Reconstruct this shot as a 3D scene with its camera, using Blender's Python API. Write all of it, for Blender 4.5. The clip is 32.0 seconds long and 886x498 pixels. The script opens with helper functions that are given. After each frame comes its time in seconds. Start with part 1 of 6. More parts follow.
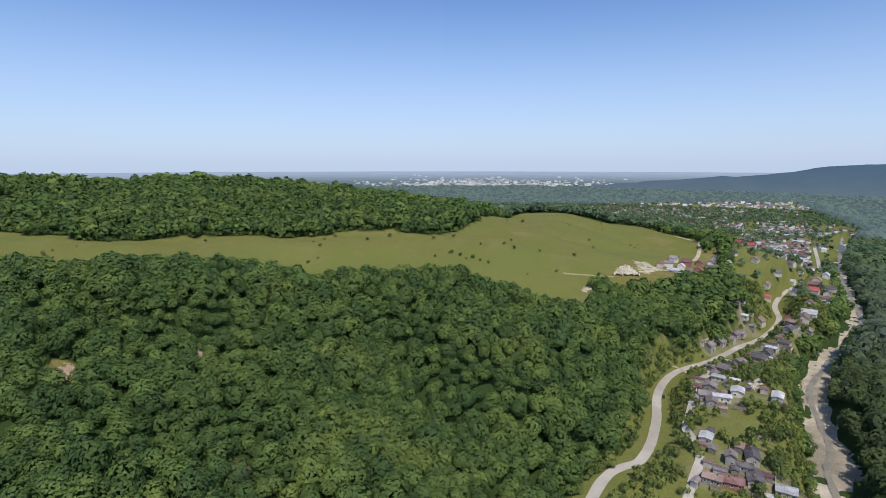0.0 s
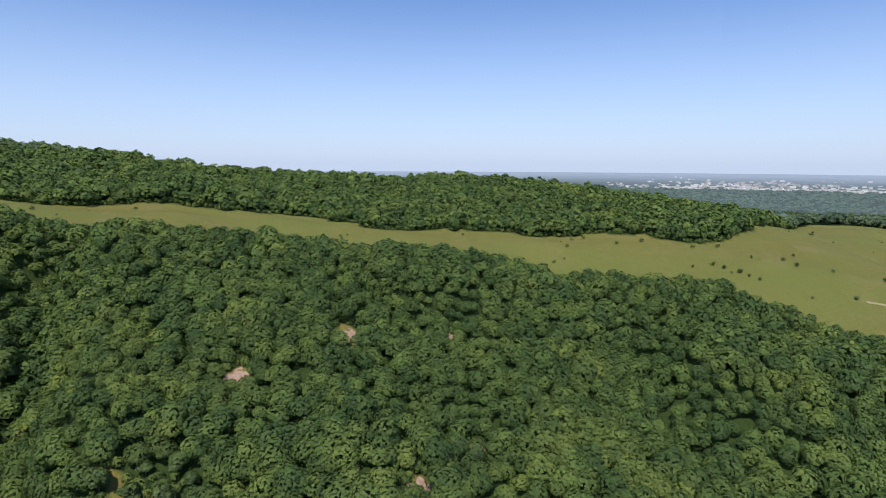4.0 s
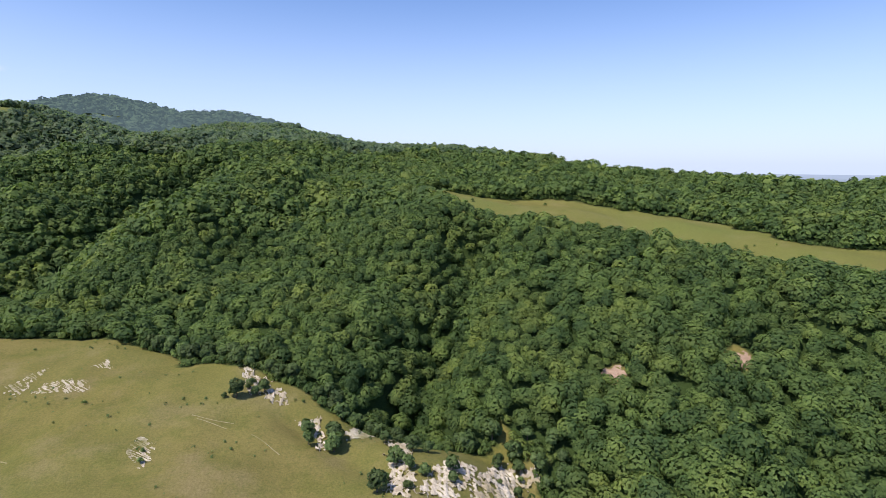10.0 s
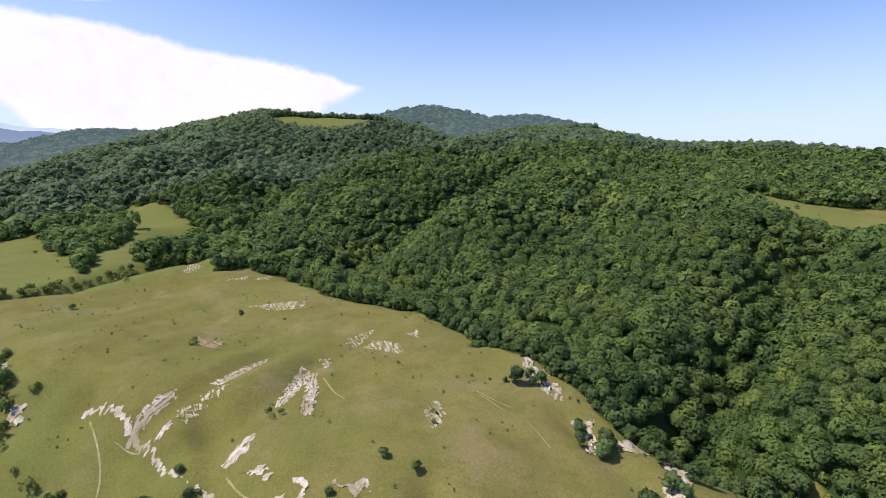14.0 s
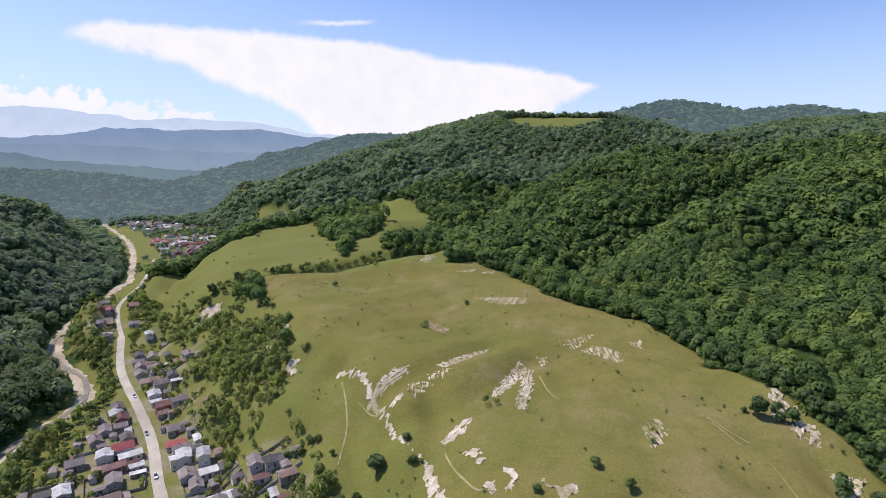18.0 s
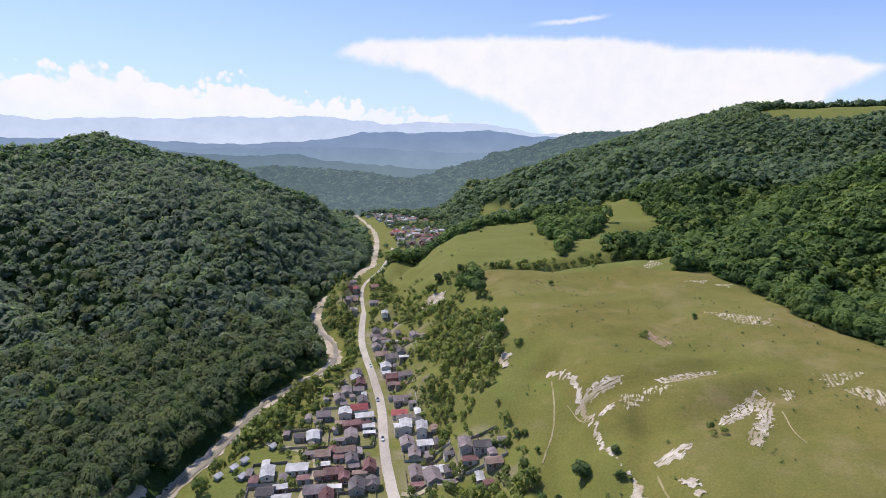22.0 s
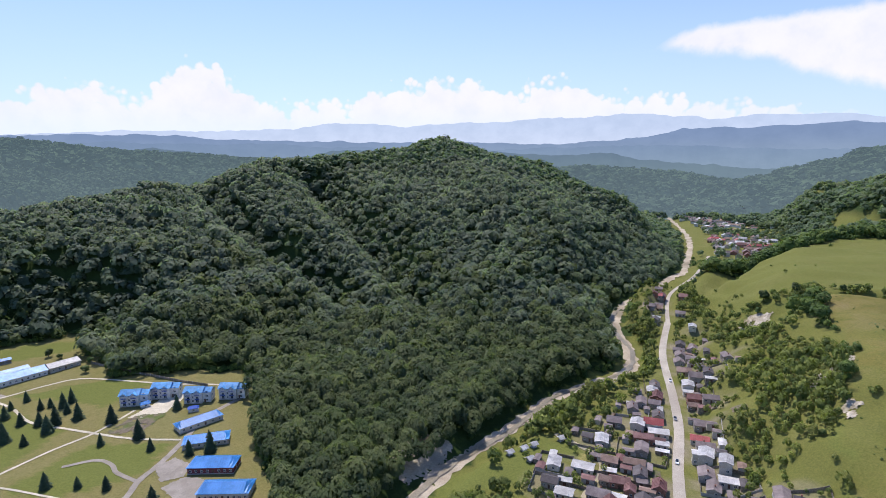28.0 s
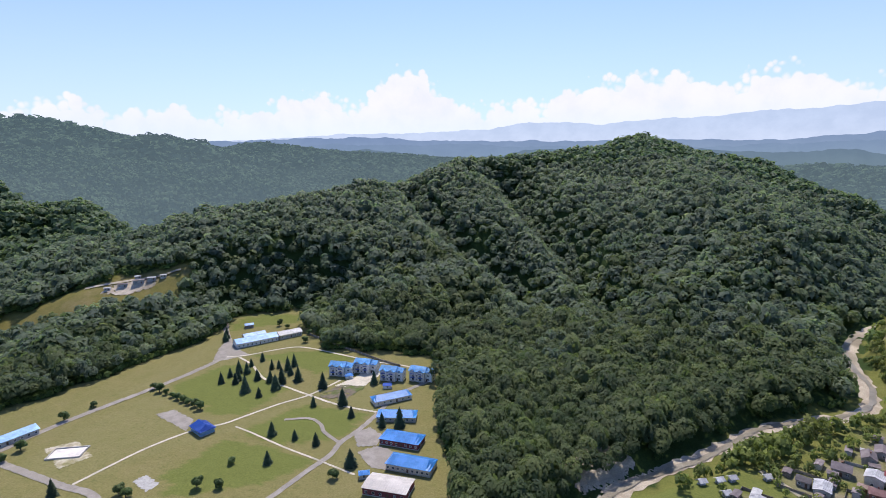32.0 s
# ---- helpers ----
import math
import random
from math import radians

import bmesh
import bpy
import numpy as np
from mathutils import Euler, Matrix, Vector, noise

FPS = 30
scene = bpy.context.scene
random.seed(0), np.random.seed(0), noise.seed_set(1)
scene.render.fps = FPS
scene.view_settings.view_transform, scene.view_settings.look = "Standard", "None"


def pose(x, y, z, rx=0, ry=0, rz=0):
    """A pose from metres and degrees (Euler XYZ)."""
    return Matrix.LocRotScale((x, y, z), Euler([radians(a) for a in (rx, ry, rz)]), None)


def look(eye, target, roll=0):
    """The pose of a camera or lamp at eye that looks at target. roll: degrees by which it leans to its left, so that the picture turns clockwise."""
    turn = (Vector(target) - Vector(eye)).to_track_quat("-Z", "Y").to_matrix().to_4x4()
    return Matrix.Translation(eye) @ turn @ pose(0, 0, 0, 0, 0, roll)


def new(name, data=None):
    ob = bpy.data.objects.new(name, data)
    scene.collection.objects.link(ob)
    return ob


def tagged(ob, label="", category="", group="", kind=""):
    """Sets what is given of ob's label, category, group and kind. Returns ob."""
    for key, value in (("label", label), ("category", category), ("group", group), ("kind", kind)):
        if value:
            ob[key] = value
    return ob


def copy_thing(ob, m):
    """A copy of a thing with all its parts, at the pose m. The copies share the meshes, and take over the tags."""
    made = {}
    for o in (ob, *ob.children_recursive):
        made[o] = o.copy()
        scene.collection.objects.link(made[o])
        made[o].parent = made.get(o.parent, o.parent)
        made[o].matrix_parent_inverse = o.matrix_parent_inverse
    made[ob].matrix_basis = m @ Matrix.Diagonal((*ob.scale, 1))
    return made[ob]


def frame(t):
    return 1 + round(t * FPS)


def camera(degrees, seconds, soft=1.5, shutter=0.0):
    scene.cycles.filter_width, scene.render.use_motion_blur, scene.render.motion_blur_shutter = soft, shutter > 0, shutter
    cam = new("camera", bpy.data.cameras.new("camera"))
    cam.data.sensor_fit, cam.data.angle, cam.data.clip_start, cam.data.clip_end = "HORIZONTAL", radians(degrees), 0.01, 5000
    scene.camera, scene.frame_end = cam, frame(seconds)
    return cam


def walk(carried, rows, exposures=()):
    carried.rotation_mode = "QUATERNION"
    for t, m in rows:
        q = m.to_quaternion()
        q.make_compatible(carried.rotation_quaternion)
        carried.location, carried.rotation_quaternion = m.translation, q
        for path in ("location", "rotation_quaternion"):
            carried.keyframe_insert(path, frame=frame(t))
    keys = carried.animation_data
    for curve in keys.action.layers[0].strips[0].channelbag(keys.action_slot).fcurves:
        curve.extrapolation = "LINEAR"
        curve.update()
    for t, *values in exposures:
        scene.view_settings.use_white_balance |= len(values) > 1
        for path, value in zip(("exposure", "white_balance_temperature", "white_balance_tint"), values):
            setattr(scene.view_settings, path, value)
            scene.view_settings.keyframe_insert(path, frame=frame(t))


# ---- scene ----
cam = camera(79.0, 32.0, soft=0.65)
# the drone hovers on one spot and turns: seconds, yaw, pitch, roll
TURN = [
    (0.0, 0.00, -9.10, -0.00), (0.5, 2.43, -9.09, -0.02), (1.0, 5.06, -9.17, -0.00), (1.5, 8.10, -9.11, -0.02), (2.0, 11.55, -9.12, -0.09),
    (2.5, 14.99, -9.10, -0.06), (3.0, 18.95, -9.12, -0.16), (3.5, 22.38, -9.03, -0.15), (4.0, 26.21, -9.08, -0.20), (4.5, 29.85, -9.11, -0.29),
    (6.5, 43.80, -9.10, -0.32), (7.0, 46.90, -9.15, -0.37), (7.5, 49.79, -9.11, -0.26), (8.0, 53.18, -9.19, -0.33), (8.5, 56.36, -9.17, -0.24),
    (9.0, 59.74, -9.12, -0.25), (9.5, 63.12, -9.15, -0.29), (10.0, 66.78, -9.12, -0.24), (10.5, 70.54, -9.06, -0.22), (11.0, 75.09, -9.16, -0.21),
    (11.5, 79.04, -9.04, -0.17), (12.0, 83.29, -9.17, -0.16), (12.5, 86.94, -9.09, -0.11), (13.0, 90.59, -9.11, -0.10), (13.5, 93.75, -9.10, -0.12),
    (14.0, 97.01, -9.18, -0.07), (14.5, 99.97, -9.21, -0.04), (16.5, 112.34, -9.22, 0.01), (17.0, 115.32, -9.18, 0.02), (17.5, 117.90, -9.21, 0.03),
    (18.0, 120.79, -9.21, 0.11), (18.5, 123.47, -9.25, 0.08), (19.0, 126.35, -9.28, 0.02), (19.5, 129.26, -9.31, 0.13), (20.0, 132.25, -9.25, 0.12),
    (20.5, 134.95, -9.25, 0.13), (21.0, 138.06, -9.21, 0.17), (21.5, 140.86, -9.22, 0.13), (22.0, 143.99, -9.22, 0.24), (22.5, 146.90, -9.26, 0.26),
    (23.0, 150.12, -9.20, 0.22), (23.5, 152.84, -9.19, 0.24), (24.0, 155.76, -9.19, 0.23), (24.5, 158.49, -9.13, 0.23), (25.0, 161.33, -9.17, 0.31),
    (25.5, 163.86, -9.16, 0.32), (27.5, 173.59, -9.16, 0.42), (28.0, 176.02, -9.12, 0.43), (28.5, 178.25, -9.10, 0.48), (29.0, 180.79, -9.10, 0.48),
    (29.5, 183.22, -9.11, 0.50), (30.0, 185.77, -9.14, 0.60), (30.5, 188.18, -9.09, 0.52), (31.0, 190.93, -9.06, 0.59), (31.5, 193.36, -9.04, 0.61),
    (32.0, 195.98, -9.04, 0.61)]
walk(cam, [(t, pose(0, 0, 150, 90 + pitch, roll, yaw)) for t, yaw, pitch, roll in TURN], exposures=[(0.0, -0.26, 6400, 9), (4.0, -0.16, 6500, 11), (9.0, 0.10, 6600, 14), (14.0, 0.12, 6650, 15), (19.0, 0.02, 6550, 15), (32.0, 0.04, 6350, 15)])

# ---- sky and sun ----
SUN_AZ, SUN_UP = 195.0, 59.0
sun_way = Vector((-math.sin(radians(SUN_AZ)) * math.cos(radians(SUN_UP)), math.cos(radians(SUN_AZ)) * math.cos(radians(SUN_UP)), math.sin(radians(SUN_UP))))
sun = new("sun", bpy.data.lights.new("sun", "SUN"))
sun.data.energy, sun.data.angle, sun.data.color = 4.5, radians(0.53), (1.0, 0.93, 0.82)
sun.matrix_world = look(sun_way * 1000, (0, 0, 0))
world = bpy.data.worlds.new("sky")
scene.world = world
world.use_nodes = True


class Nodes:
    """Short hand for node trees."""

    def __init__(self, tree):
        self.tree = tree
        tree.nodes.clear()

    def add(self, kind, **values):
        n = self.tree.nodes.new(kind)
        for key, value in values.items():
            n.inputs[key].default_value = value
        return n

    def put(self, socket, value):
        if hasattr(value, "links"):
            self.tree.links.new(value, socket)
        else:
            socket.default_value = value

    def math(self, how, a, b=0.0, c=0.0, clamp=False):
        n = self.tree.nodes.new("ShaderNodeMath")
        n.operation, n.use_clamp = how, clamp
        for i, v in enumerate((a, b, c)):
            self.put(n.inputs[i], v)
        return n.outputs[0]

    def mix(self, f, a, b, how="MIX"):
        n = self.tree.nodes.new("ShaderNodeMix")
        n.data_type, n.blend_type = "RGBA", how
        for i, v in ((0, f), (6, a), (7, b)):
            self.put(n.inputs[i], v)
        return n.outputs[2]

    def ramp(self, v, lo, hi, to_lo=0.0, to_hi=1.0):
        n = self.tree.nodes.new("ShaderNodeMapRange")
        n.interpolation_type = "SMOOTHSTEP"
        for i, x in enumerate((v, lo, hi, to_lo, to_hi)):
            self.put(n.inputs[i], x)
        return n.outputs[0]

    def steps(self, v, points):
        """A value that runs straight from point to point of (place, value)."""
        total = points[0][1]
        for (a, u), (b, w) in zip(points[:-1], points[1:]):
            n = self.tree.nodes.new("ShaderNodeMapRange")
            for i, x in enumerate((v, a, b, 0.0, w - u)):
                self.put(n.inputs[i], x)
            total = self.math("ADD", n.outputs[0], total)
        return total

    def noise(self, at, scale, detail=4.0, rough=0.55):
        n = self.tree.nodes.new("ShaderNodeTexNoise")
        self.put(n.inputs["Vector"], at)
        n.inputs["Scale"].default_value, n.inputs["Detail"].default_value, n.inputs["Roughness"].default_value = scale, detail, rough
        return n.outputs["Fac"]


def build_sky():
    g = Nodes(world.node_tree)
    sky = g.add("ShaderNodeTexSky")
    sky.sky_type, sky.sun_disc = "NISHITA", False
    sky.sun_elevation, sky.sun_rotation = radians(SUN_UP), radians(-SUN_AZ)
    sky.altitude, sky.air_density, sky.dust_density, sky.ozone_density = 700, 1.0, 1.2, 1.5
    way = g.add("ShaderNodeTexCoord").outputs["Generated"]
    part = g.add("ShaderNodeSeparateXYZ")
    g.put(part.inputs[0], way)
    x, y, z = part.outputs
    up = g.math("MULTIPLY", g.math("ARCSINE", z), 57.296)
    az = g.math("MULTIPLY", g.math("ARCTAN2", g.math("MULTIPLY", x, -1.0), y), 57.296)
    az = g.math("MODULO", g.math("ADD", az, 720.0), 360.0)
    low = g.noise(way, 7.0, 6.0, 0.6)
    fine = g.noise(way, 26.0, 6.0, 0.62)
    # storm anvil: a wide sheet whose tip thins to the north, over a narrower foot
    sheet_top = g.steps(az, [(104.6, 7.5), (108.4, 8.7), (114, 10.0), (121, 10.5), (125.6, 11.5), (130, 12.1), (140, 12.5), (151.5, 12.2), (155.5, 10.4)])
    sheet_low = g.steps(az, [(104.6, 7.5), (109.4, 4.8), (112, -1), (131, -1), (133.8, 3.0), (136, 4.7), (138.6, 6.0), (143.4, 7.3), (146, 8.8), (151, 9.4), (155.5, 10.4)])
    wob = g.math("MULTIPLY", g.math("SUBTRACT", low, 0.5), 1.5)
    wob = g.math("ADD", wob, g.math("MULTIPLY", g.math("SUBTRACT", fine, 0.5), 1.3))
    above = g.math("ADD", up, wob)
    anvil = g.math("MULTIPLY", g.ramp(g.math("SUBTRACT", sheet_top, above), -0.15, 0.75), g.ramp(g.math("SUBTRACT", above, sheet_low), -0.25, 1.0))
    wisp_at = g.math("SUBTRACT", g.math("ADD", up, g.math("MULTIPLY", wob, 0.5)), g.steps(az, [(127, 13.7), (136, 13.2)]))
    wisp = g.math("MULTIPLY", g.ramp(g.math("ABSOLUTE", wisp_at), 0.35, 0.0), g.math("MULTIPLY", g.ramp(az, 127.0, 129.5), g.ramp(az, 136.0, 132.0)))
    anvil = g.math("MAXIMUM", anvil, g.math("MULTIPLY", wisp, 0.7))
    # bank of cumulus over the high mountains
    puff = g.add("ShaderNodeTexVoronoi")
    puff.feature = "SMOOTH_F1"
    g.put(puff.inputs["Vector"], way)
    puff.inputs["Scale"].default_value, puff.inputs["Smoothness"].default_value = 30.0, 0.3
    puff_small = g.add("ShaderNodeTexVoronoi")
    g.put(puff_small.inputs["Vector"], way)
    puff_small.inputs["Scale"].default_value = 85.0
    top = g.steps(az, [(136, 3.0), (143, 4.7), (149, 5.6), (155, 6.3), (160, 6.4), (161.4, 7.4), (162.7, 8.6), (166, 7.8), (168.6, 7.2), (170.5, 8.2), (177.7, 8.6), (181, 8.0), (183.7, 7.8), (185, 6.2),
                       (187, 6.8), (192.4, 5.9), (195.8, 7.2), (198, 9.4), (201.5, 9.6), (203, 7.5), (205, 6.3), (210, 7.5), (213, 6.4), (217, 5.4), (219.2, 4.9), (221.4, 5.9), (224, 5.7), (227, 4.6), (229, 6.2), (232, 5.5), (262, 3)])
    lumps = g.math("ADD", g.math("MULTIPLY", puff.outputs["Distance"], 2.4), g.math("MULTIPLY", puff_small.outputs["Distance"], 1.4))
    top = g.math("ADD", g.math("SUBTRACT", g.math("ADD", top, 1.75), lumps), g.math("MULTIPLY", g.math("SUBTRACT", fine, 0.5), 1.2))
    bank = g.math("MULTIPLY", g.ramp(g.math("SUBTRACT", top, up), 0.0, 0.75), g.math("MULTIPLY", g.ramp(az, 136.0, 146.0), g.ramp(az, 262.0, 240.0)))
    bank = g.math("MULTIPLY", bank, g.ramp(up, 1.5, 6.5, 0.45, 1.0))
    cloud = g.math("MULTIPLY", g.math("MAXIMUM", anvil, bank), g.ramp(fine, 0.1, 0.5, 0.82, 0.97))
    deep = g.math("SUBTRACT", g.ramp(az, 95.0, 150.0, 18.5, 27.0), g.ramp(az, 250.0, 310.0, 0.0, 9.0))
    haze = g.math("MULTIPLY", g.ramp(g.math("DIVIDE", up, deep), 1.0, -0.2), 0.77)
    blue = g.mix(1.0, sky.outputs[0], (0.91, 1.10, 1.42, 1.0), "MULTIPLY")
    air = g.mix(haze, blue, (5.6, 6.6, 8.8, 1.0))
    lit = g.mix(g.ramp(g.math("ADD", fine, g.math("MULTIPLY", low, 1.2)), 0.7, 1.4), (6.9, 7.05, 7.5, 1.0), (7.65, 7.65, 7.75, 1.0))
    back = g.add("ShaderNodeBackground", Strength=0.125)
    g.put(back.inputs[0], g.mix(cloud, air, lit))
    out = g.add("ShaderNodeOutputWorld")
    g.put(out.inputs[0], back.outputs[0])


build_sky()
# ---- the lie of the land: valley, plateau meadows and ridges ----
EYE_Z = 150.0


def along(x, y, line):
    """Distance to a polyline of (x, y, z) and the z of its nearest point."""
    best = np.full(np.shape(x), 1e9)
    level = np.zeros(np.shape(x))
    for (ax, ay, az), (bx, by, bz) in zip(line[:-1], line[1:]):
        dx, dy = bx - ax, by - ay
        f = np.clip(((x - ax) * dx + (y - ay) * dy) / (dx * dx + dy * dy), 0, 1)
        d = np.hypot(x - ax - f * dx, y - ay - f * dy)
        near = d < best
        best = np.where(near, d, best)
        level = np.where(near, az + f * (bz - az), level)
    return best, level


def ridge(x, y, line, steep, round_top, level, bend):
    """Height of a ridge whose crest follows a polyline; each stretch falls off on its own."""
    out = np.full(np.shape(x), -1e3)
    for (ax, ay, az), (bx, by, bz) in zip(line[:-1], line[1:]):
        dx, dy = bx - ax, by - ay
        f = np.clip(((x - ax) * dx + (y - ay) * dy) / (dx * dx + dy * dy), 0, 1)
        d = np.clip(np.hypot(x - ax - f * dx, y - ay - f * dy) - level, 0, None)
        d = d * (1 + bend * np.clip(d / 60, 0, 1))
        out = np.maximum(out, az + f * (bz - az) - steep * (np.sqrt(d * d + round_top * round_top) - round_top))
    return out


def smax(a, b, k):
    h = np.clip(0.5 + 0.5 * (a - b) / k, 0, 1)
    return b + (a - b) * h + k * h * (1 - h)


def waves(x, y, size, seed):
    """Soft uneven waves between about -1 and 1."""
    r = np.random.RandomState(seed)
    total = np.zeros(np.shape(x))
    for i in range(7):
        a, p, s = r.rand() * 6.28, r.rand() * 6.28, size * (0.55 + 1.3 * r.rand())
        total = total + np.sin((x * math.cos(a) + y * math.sin(a)) * 6.28 / s + p)
    return total / 3.5


RIVER = [(-800, -1500, 24), (-620, -1230, 18), (-507, -928, 13), (-370, -681, 8), (-325, -630, 7), (-212, -512, 4), (-186, -455, 3),
         (-176, -400, 0), (-157, -362, -1), (-100, -332, -3), (-55, -288, -4), (-8, -240, -5), (60, -120, -6), (130, 80, -6), (189, 234, -7),
         (215, 281, -7), (255, 350, -7), (300, 405, -8), (363, 464, -9), (434, 543, -10), (600, 800, -12), (900, 1200, -14)]
ROAD = [(-607, -1122, 20), (-520, -900, 16), (-437, -740, 13), (-350, -620, 11), (-279, -540, 9), (-232, -450, 7), (-193, -379, 5), (-168, -314, 2), (-150, -271, 1),
        (-117, -205, 0), (-60, -60, 1), (0, 80, 2), (68, 221, 3), (100, 250, 3), (121, 286, 3), (140, 330, 3), (166, 365, 2), (206, 392, 1), (245, 425, 0), (282, 455, -2),
        (330, 510, -3), (366, 575, -4), (430, 650, -5), (510, 713, -6), (700, 1000, -8)]
# spine of each ridge, the steepness of its flanks, the roundness of its top, the half width that stays level
RIDGES = [
    ([(-590, 150, 112), (-491, 172, 112), (-442, 186, 106), (-372, 215, 104), (-305, 258, 93), (-242, 293, 87), (-182, 339, 79), (-131, 378, 72), (-64, 415, 61),
      (3, 425, 54), (53, 420, 46), (98, 380, 34), (150, 400, 12)], 0.42, 25, 0),
    ([(-700, 120, 128), (-596, 68, 139), (-560, 21, 122), (-520, -10, 112), (-478, -47, 84), (-421, -87, 60), (-386, -106, 46)], 0.62, 16, 0),
    ([(-1150, 148, 215), (-989, 60, 190), (-839, -134, 167), (-717, -220, 131), (-628, -261, 93), (-548, -289, 60), (-481, -287, 46)], 0.55, 18, 0),
    ([(24, 640, 79), (-17, 660, 95), (-94, 673, 105), (-186, 675, 112), (-267, 680, 121), (-389, 650, 119), (-515, 559, 125), (-610, 486, 133), (-700, 420, 151),
      (-821, 368, 165), (-922, 229, 170), (-991, 134, 193), (-1250, 60, 220)], 0.24, 50, 0),
    ([(-600, 185, 122), (-566, 199, 121), (-458, 387, 98), (-362, 453, 89), (-233, 487, 79), (-2, 560, 77), (100, 700, 70), (164, 885, 69), (269, 806, 55), (342, 723, 45)], 0.3, 20, 25),
    ([(-2400, -600, 312), (-2150, -420, 327), (-1979, -292, 332), (-1999, -70, 295), (-1999, 53, 302), (-1700, 157, 238), (-1250, 60, 207)], 0.3, 80, 0),
    ([(-1700, -200, 230), (-1203, -339, 240), (-1143, -506, 245), (-1139, -627, 226), (-1166, -776, 200), (-1223, -1031, 172), (-1156, -1247, 132), (-975, -1513, 65)], 0.36, 50, 20),
    ([(-1143, -506, 240), (-950, -480, 165), (-800, -440, 110), (-700, -400, 78)], 0.4, 30, 0),
    ([(-1166, -776, 198), (-950, -760, 115), (-820, -720, 70)], 0.36, 30, 0),
    ([(560, -480, 60), (407, -569, 96), (346, -608, 104), (261, -703, 122), (191, -828, 143), (70, -897, 156), (-3, -950, 164), (-57, -948, 182), (-111, -943, 158),
      (-150, -932, 152)], 0.37, 14, 0),
    ([(-150, -932, 152), (-220, -919, 143), (-266, -886, 114), (-293, -851, 91), (-320, -798, 62), (-339, -735, 38), (-350, -690, 16)], 0.62, 14, 0),
    ([(-57, -948, 180), (-110, -740, 126), (-150, -600, 74), (-160, -520, 34)], 0.42, 14, 0),
    ([(70, -897, 154), (20, -700, 98), (-20, -540, 50), (-30, -430, 18)], 0.4, 14, 0),
    ([(261, -703, 120), (200, -600, 72), (175, -520, 34)], 0.42, 14, 0),
    ([(1700, -500, 240), (1500, -750, 262), (1388, -981, 254), (1349, -1034, 258), (1210, -1047, 217), (1100, -1162, 212), (917, -1187, 153), (741, -1304, 166), (606, -1262, 135), (491, -1204, 104)], 0.3, 60, 0),
    ([(-950, -1900, 100), (-650, -1950, 118), (-400, -2050, 108), (-150, -2150, 90)], 0.22, 80, 0),
    ([(1500, -2200, 240), (1250, -2350, 205), (900, -2450, 180), (400, -2600, 140)], 0.22, 80, 0),
    ([(-2900, -2000, 300), (-2161, -1780, 272), (-2069, -1403, 255), (-1800, -1100, 200)], 0.3, 80, 0),
]
SCARP_Y = [-900, -700, -560, -440, -345, -251, -202, -173, -140, -110, -60, 0, 60, 110]
SCARP_X = [-760, -625, -430, -335, -290, -244, -220, -206, -192, -176, -140, -118, -112, -120]
GULLIES = [([(-262, -362, 0), (-300, -372, 0), (-345, -340, 0), (-400, -315, 0), (-500, -300, 0)], 13, 14),
           ([(-92, -62, 0), (-128, -96, 0), (-150, -122, 0), (-176, -150, 0), (-196, -178, 0), (-209, -192, 0)], 9, 11), ([(-190, -152, 0), (-215, -139, 0), (-240, -131, 0), (-268, -125, 0)], 3.5, 8), ([(-176, -130, 0), (-196, -112, 0), (-218, -103, 0), (-256, -101, 0)], 3.2, 8),
           ([(-214, -214, 0), (-200, -196, 0), (-184, -184, 0), (-168, -172, 0), (-150, -160, 0)], 4.5, 10),
           ([(-128, -96, 0), (-168, -104, 0), (-206, -128, 0)], 4.5, 8),
           ([(-100, -30, 0), (-140, -20, 0), (-165, -24, 0)], 4, 7),
           ([(-176, 52, 0), (-205, 36, 0), (-236, 22, 0)], 3, 8)]
# wooded ravines between the spurs
RAVINES = [([(-380, 190, 0), (-337, 167, 0), (-293, 134, 0), (-252, 100, 0), (-232, 84, 0)], 42, 25),
           ([(-760, -20, 0), (-640, -82, 0), (-540, -124, 0), (-470, -150, 0)], 40, 34),
           ([(-1000, -200, 0), (-850, -330, 0), (-700, -350, 0), (-600, -335, 0)], 18, 55),
           ([(262, -735, 0), (212, -655, 0), (150, -590, 0), (80, -540, 0), (30, -470, 0)], 46, 28),
           ([(130, -800, 0), (75, -690, 0), (30, -620, 0), (-5, -520, 0), (-20, -440, 0)], 46, 30),
           ([(-122, 441, 0), (-55, 335, 0), (-19, 289, 0), (2, 253, 0)], 9, 22)]


CAMP = [(40, -175), (58, -212), (68, -240), (80, -264), (89, -292), (97, -330), (100, -352), (112, -368), (150, -378), (200, -372), (232, -396), (255, -432), (264, -452), (296, -455), (330, -432), (318, -385), (322, -330), (345, -230), (400, -150), (300, -60), (150, -100)]


def inside_of(x, y, polygon):
    x, y = np.asarray(x, float), np.asarray(y, float)
    odd = np.zeros(x.shape, bool)
    for (ax, ay), (bx, by) in zip(polygon, polygon[1:] + polygon[:1]):
        if ay != by:
            odd ^= ((ay > y) != (by > y)) & (x < (bx - ax) * (y - ay) / (by - ay) + ax)
    return odd


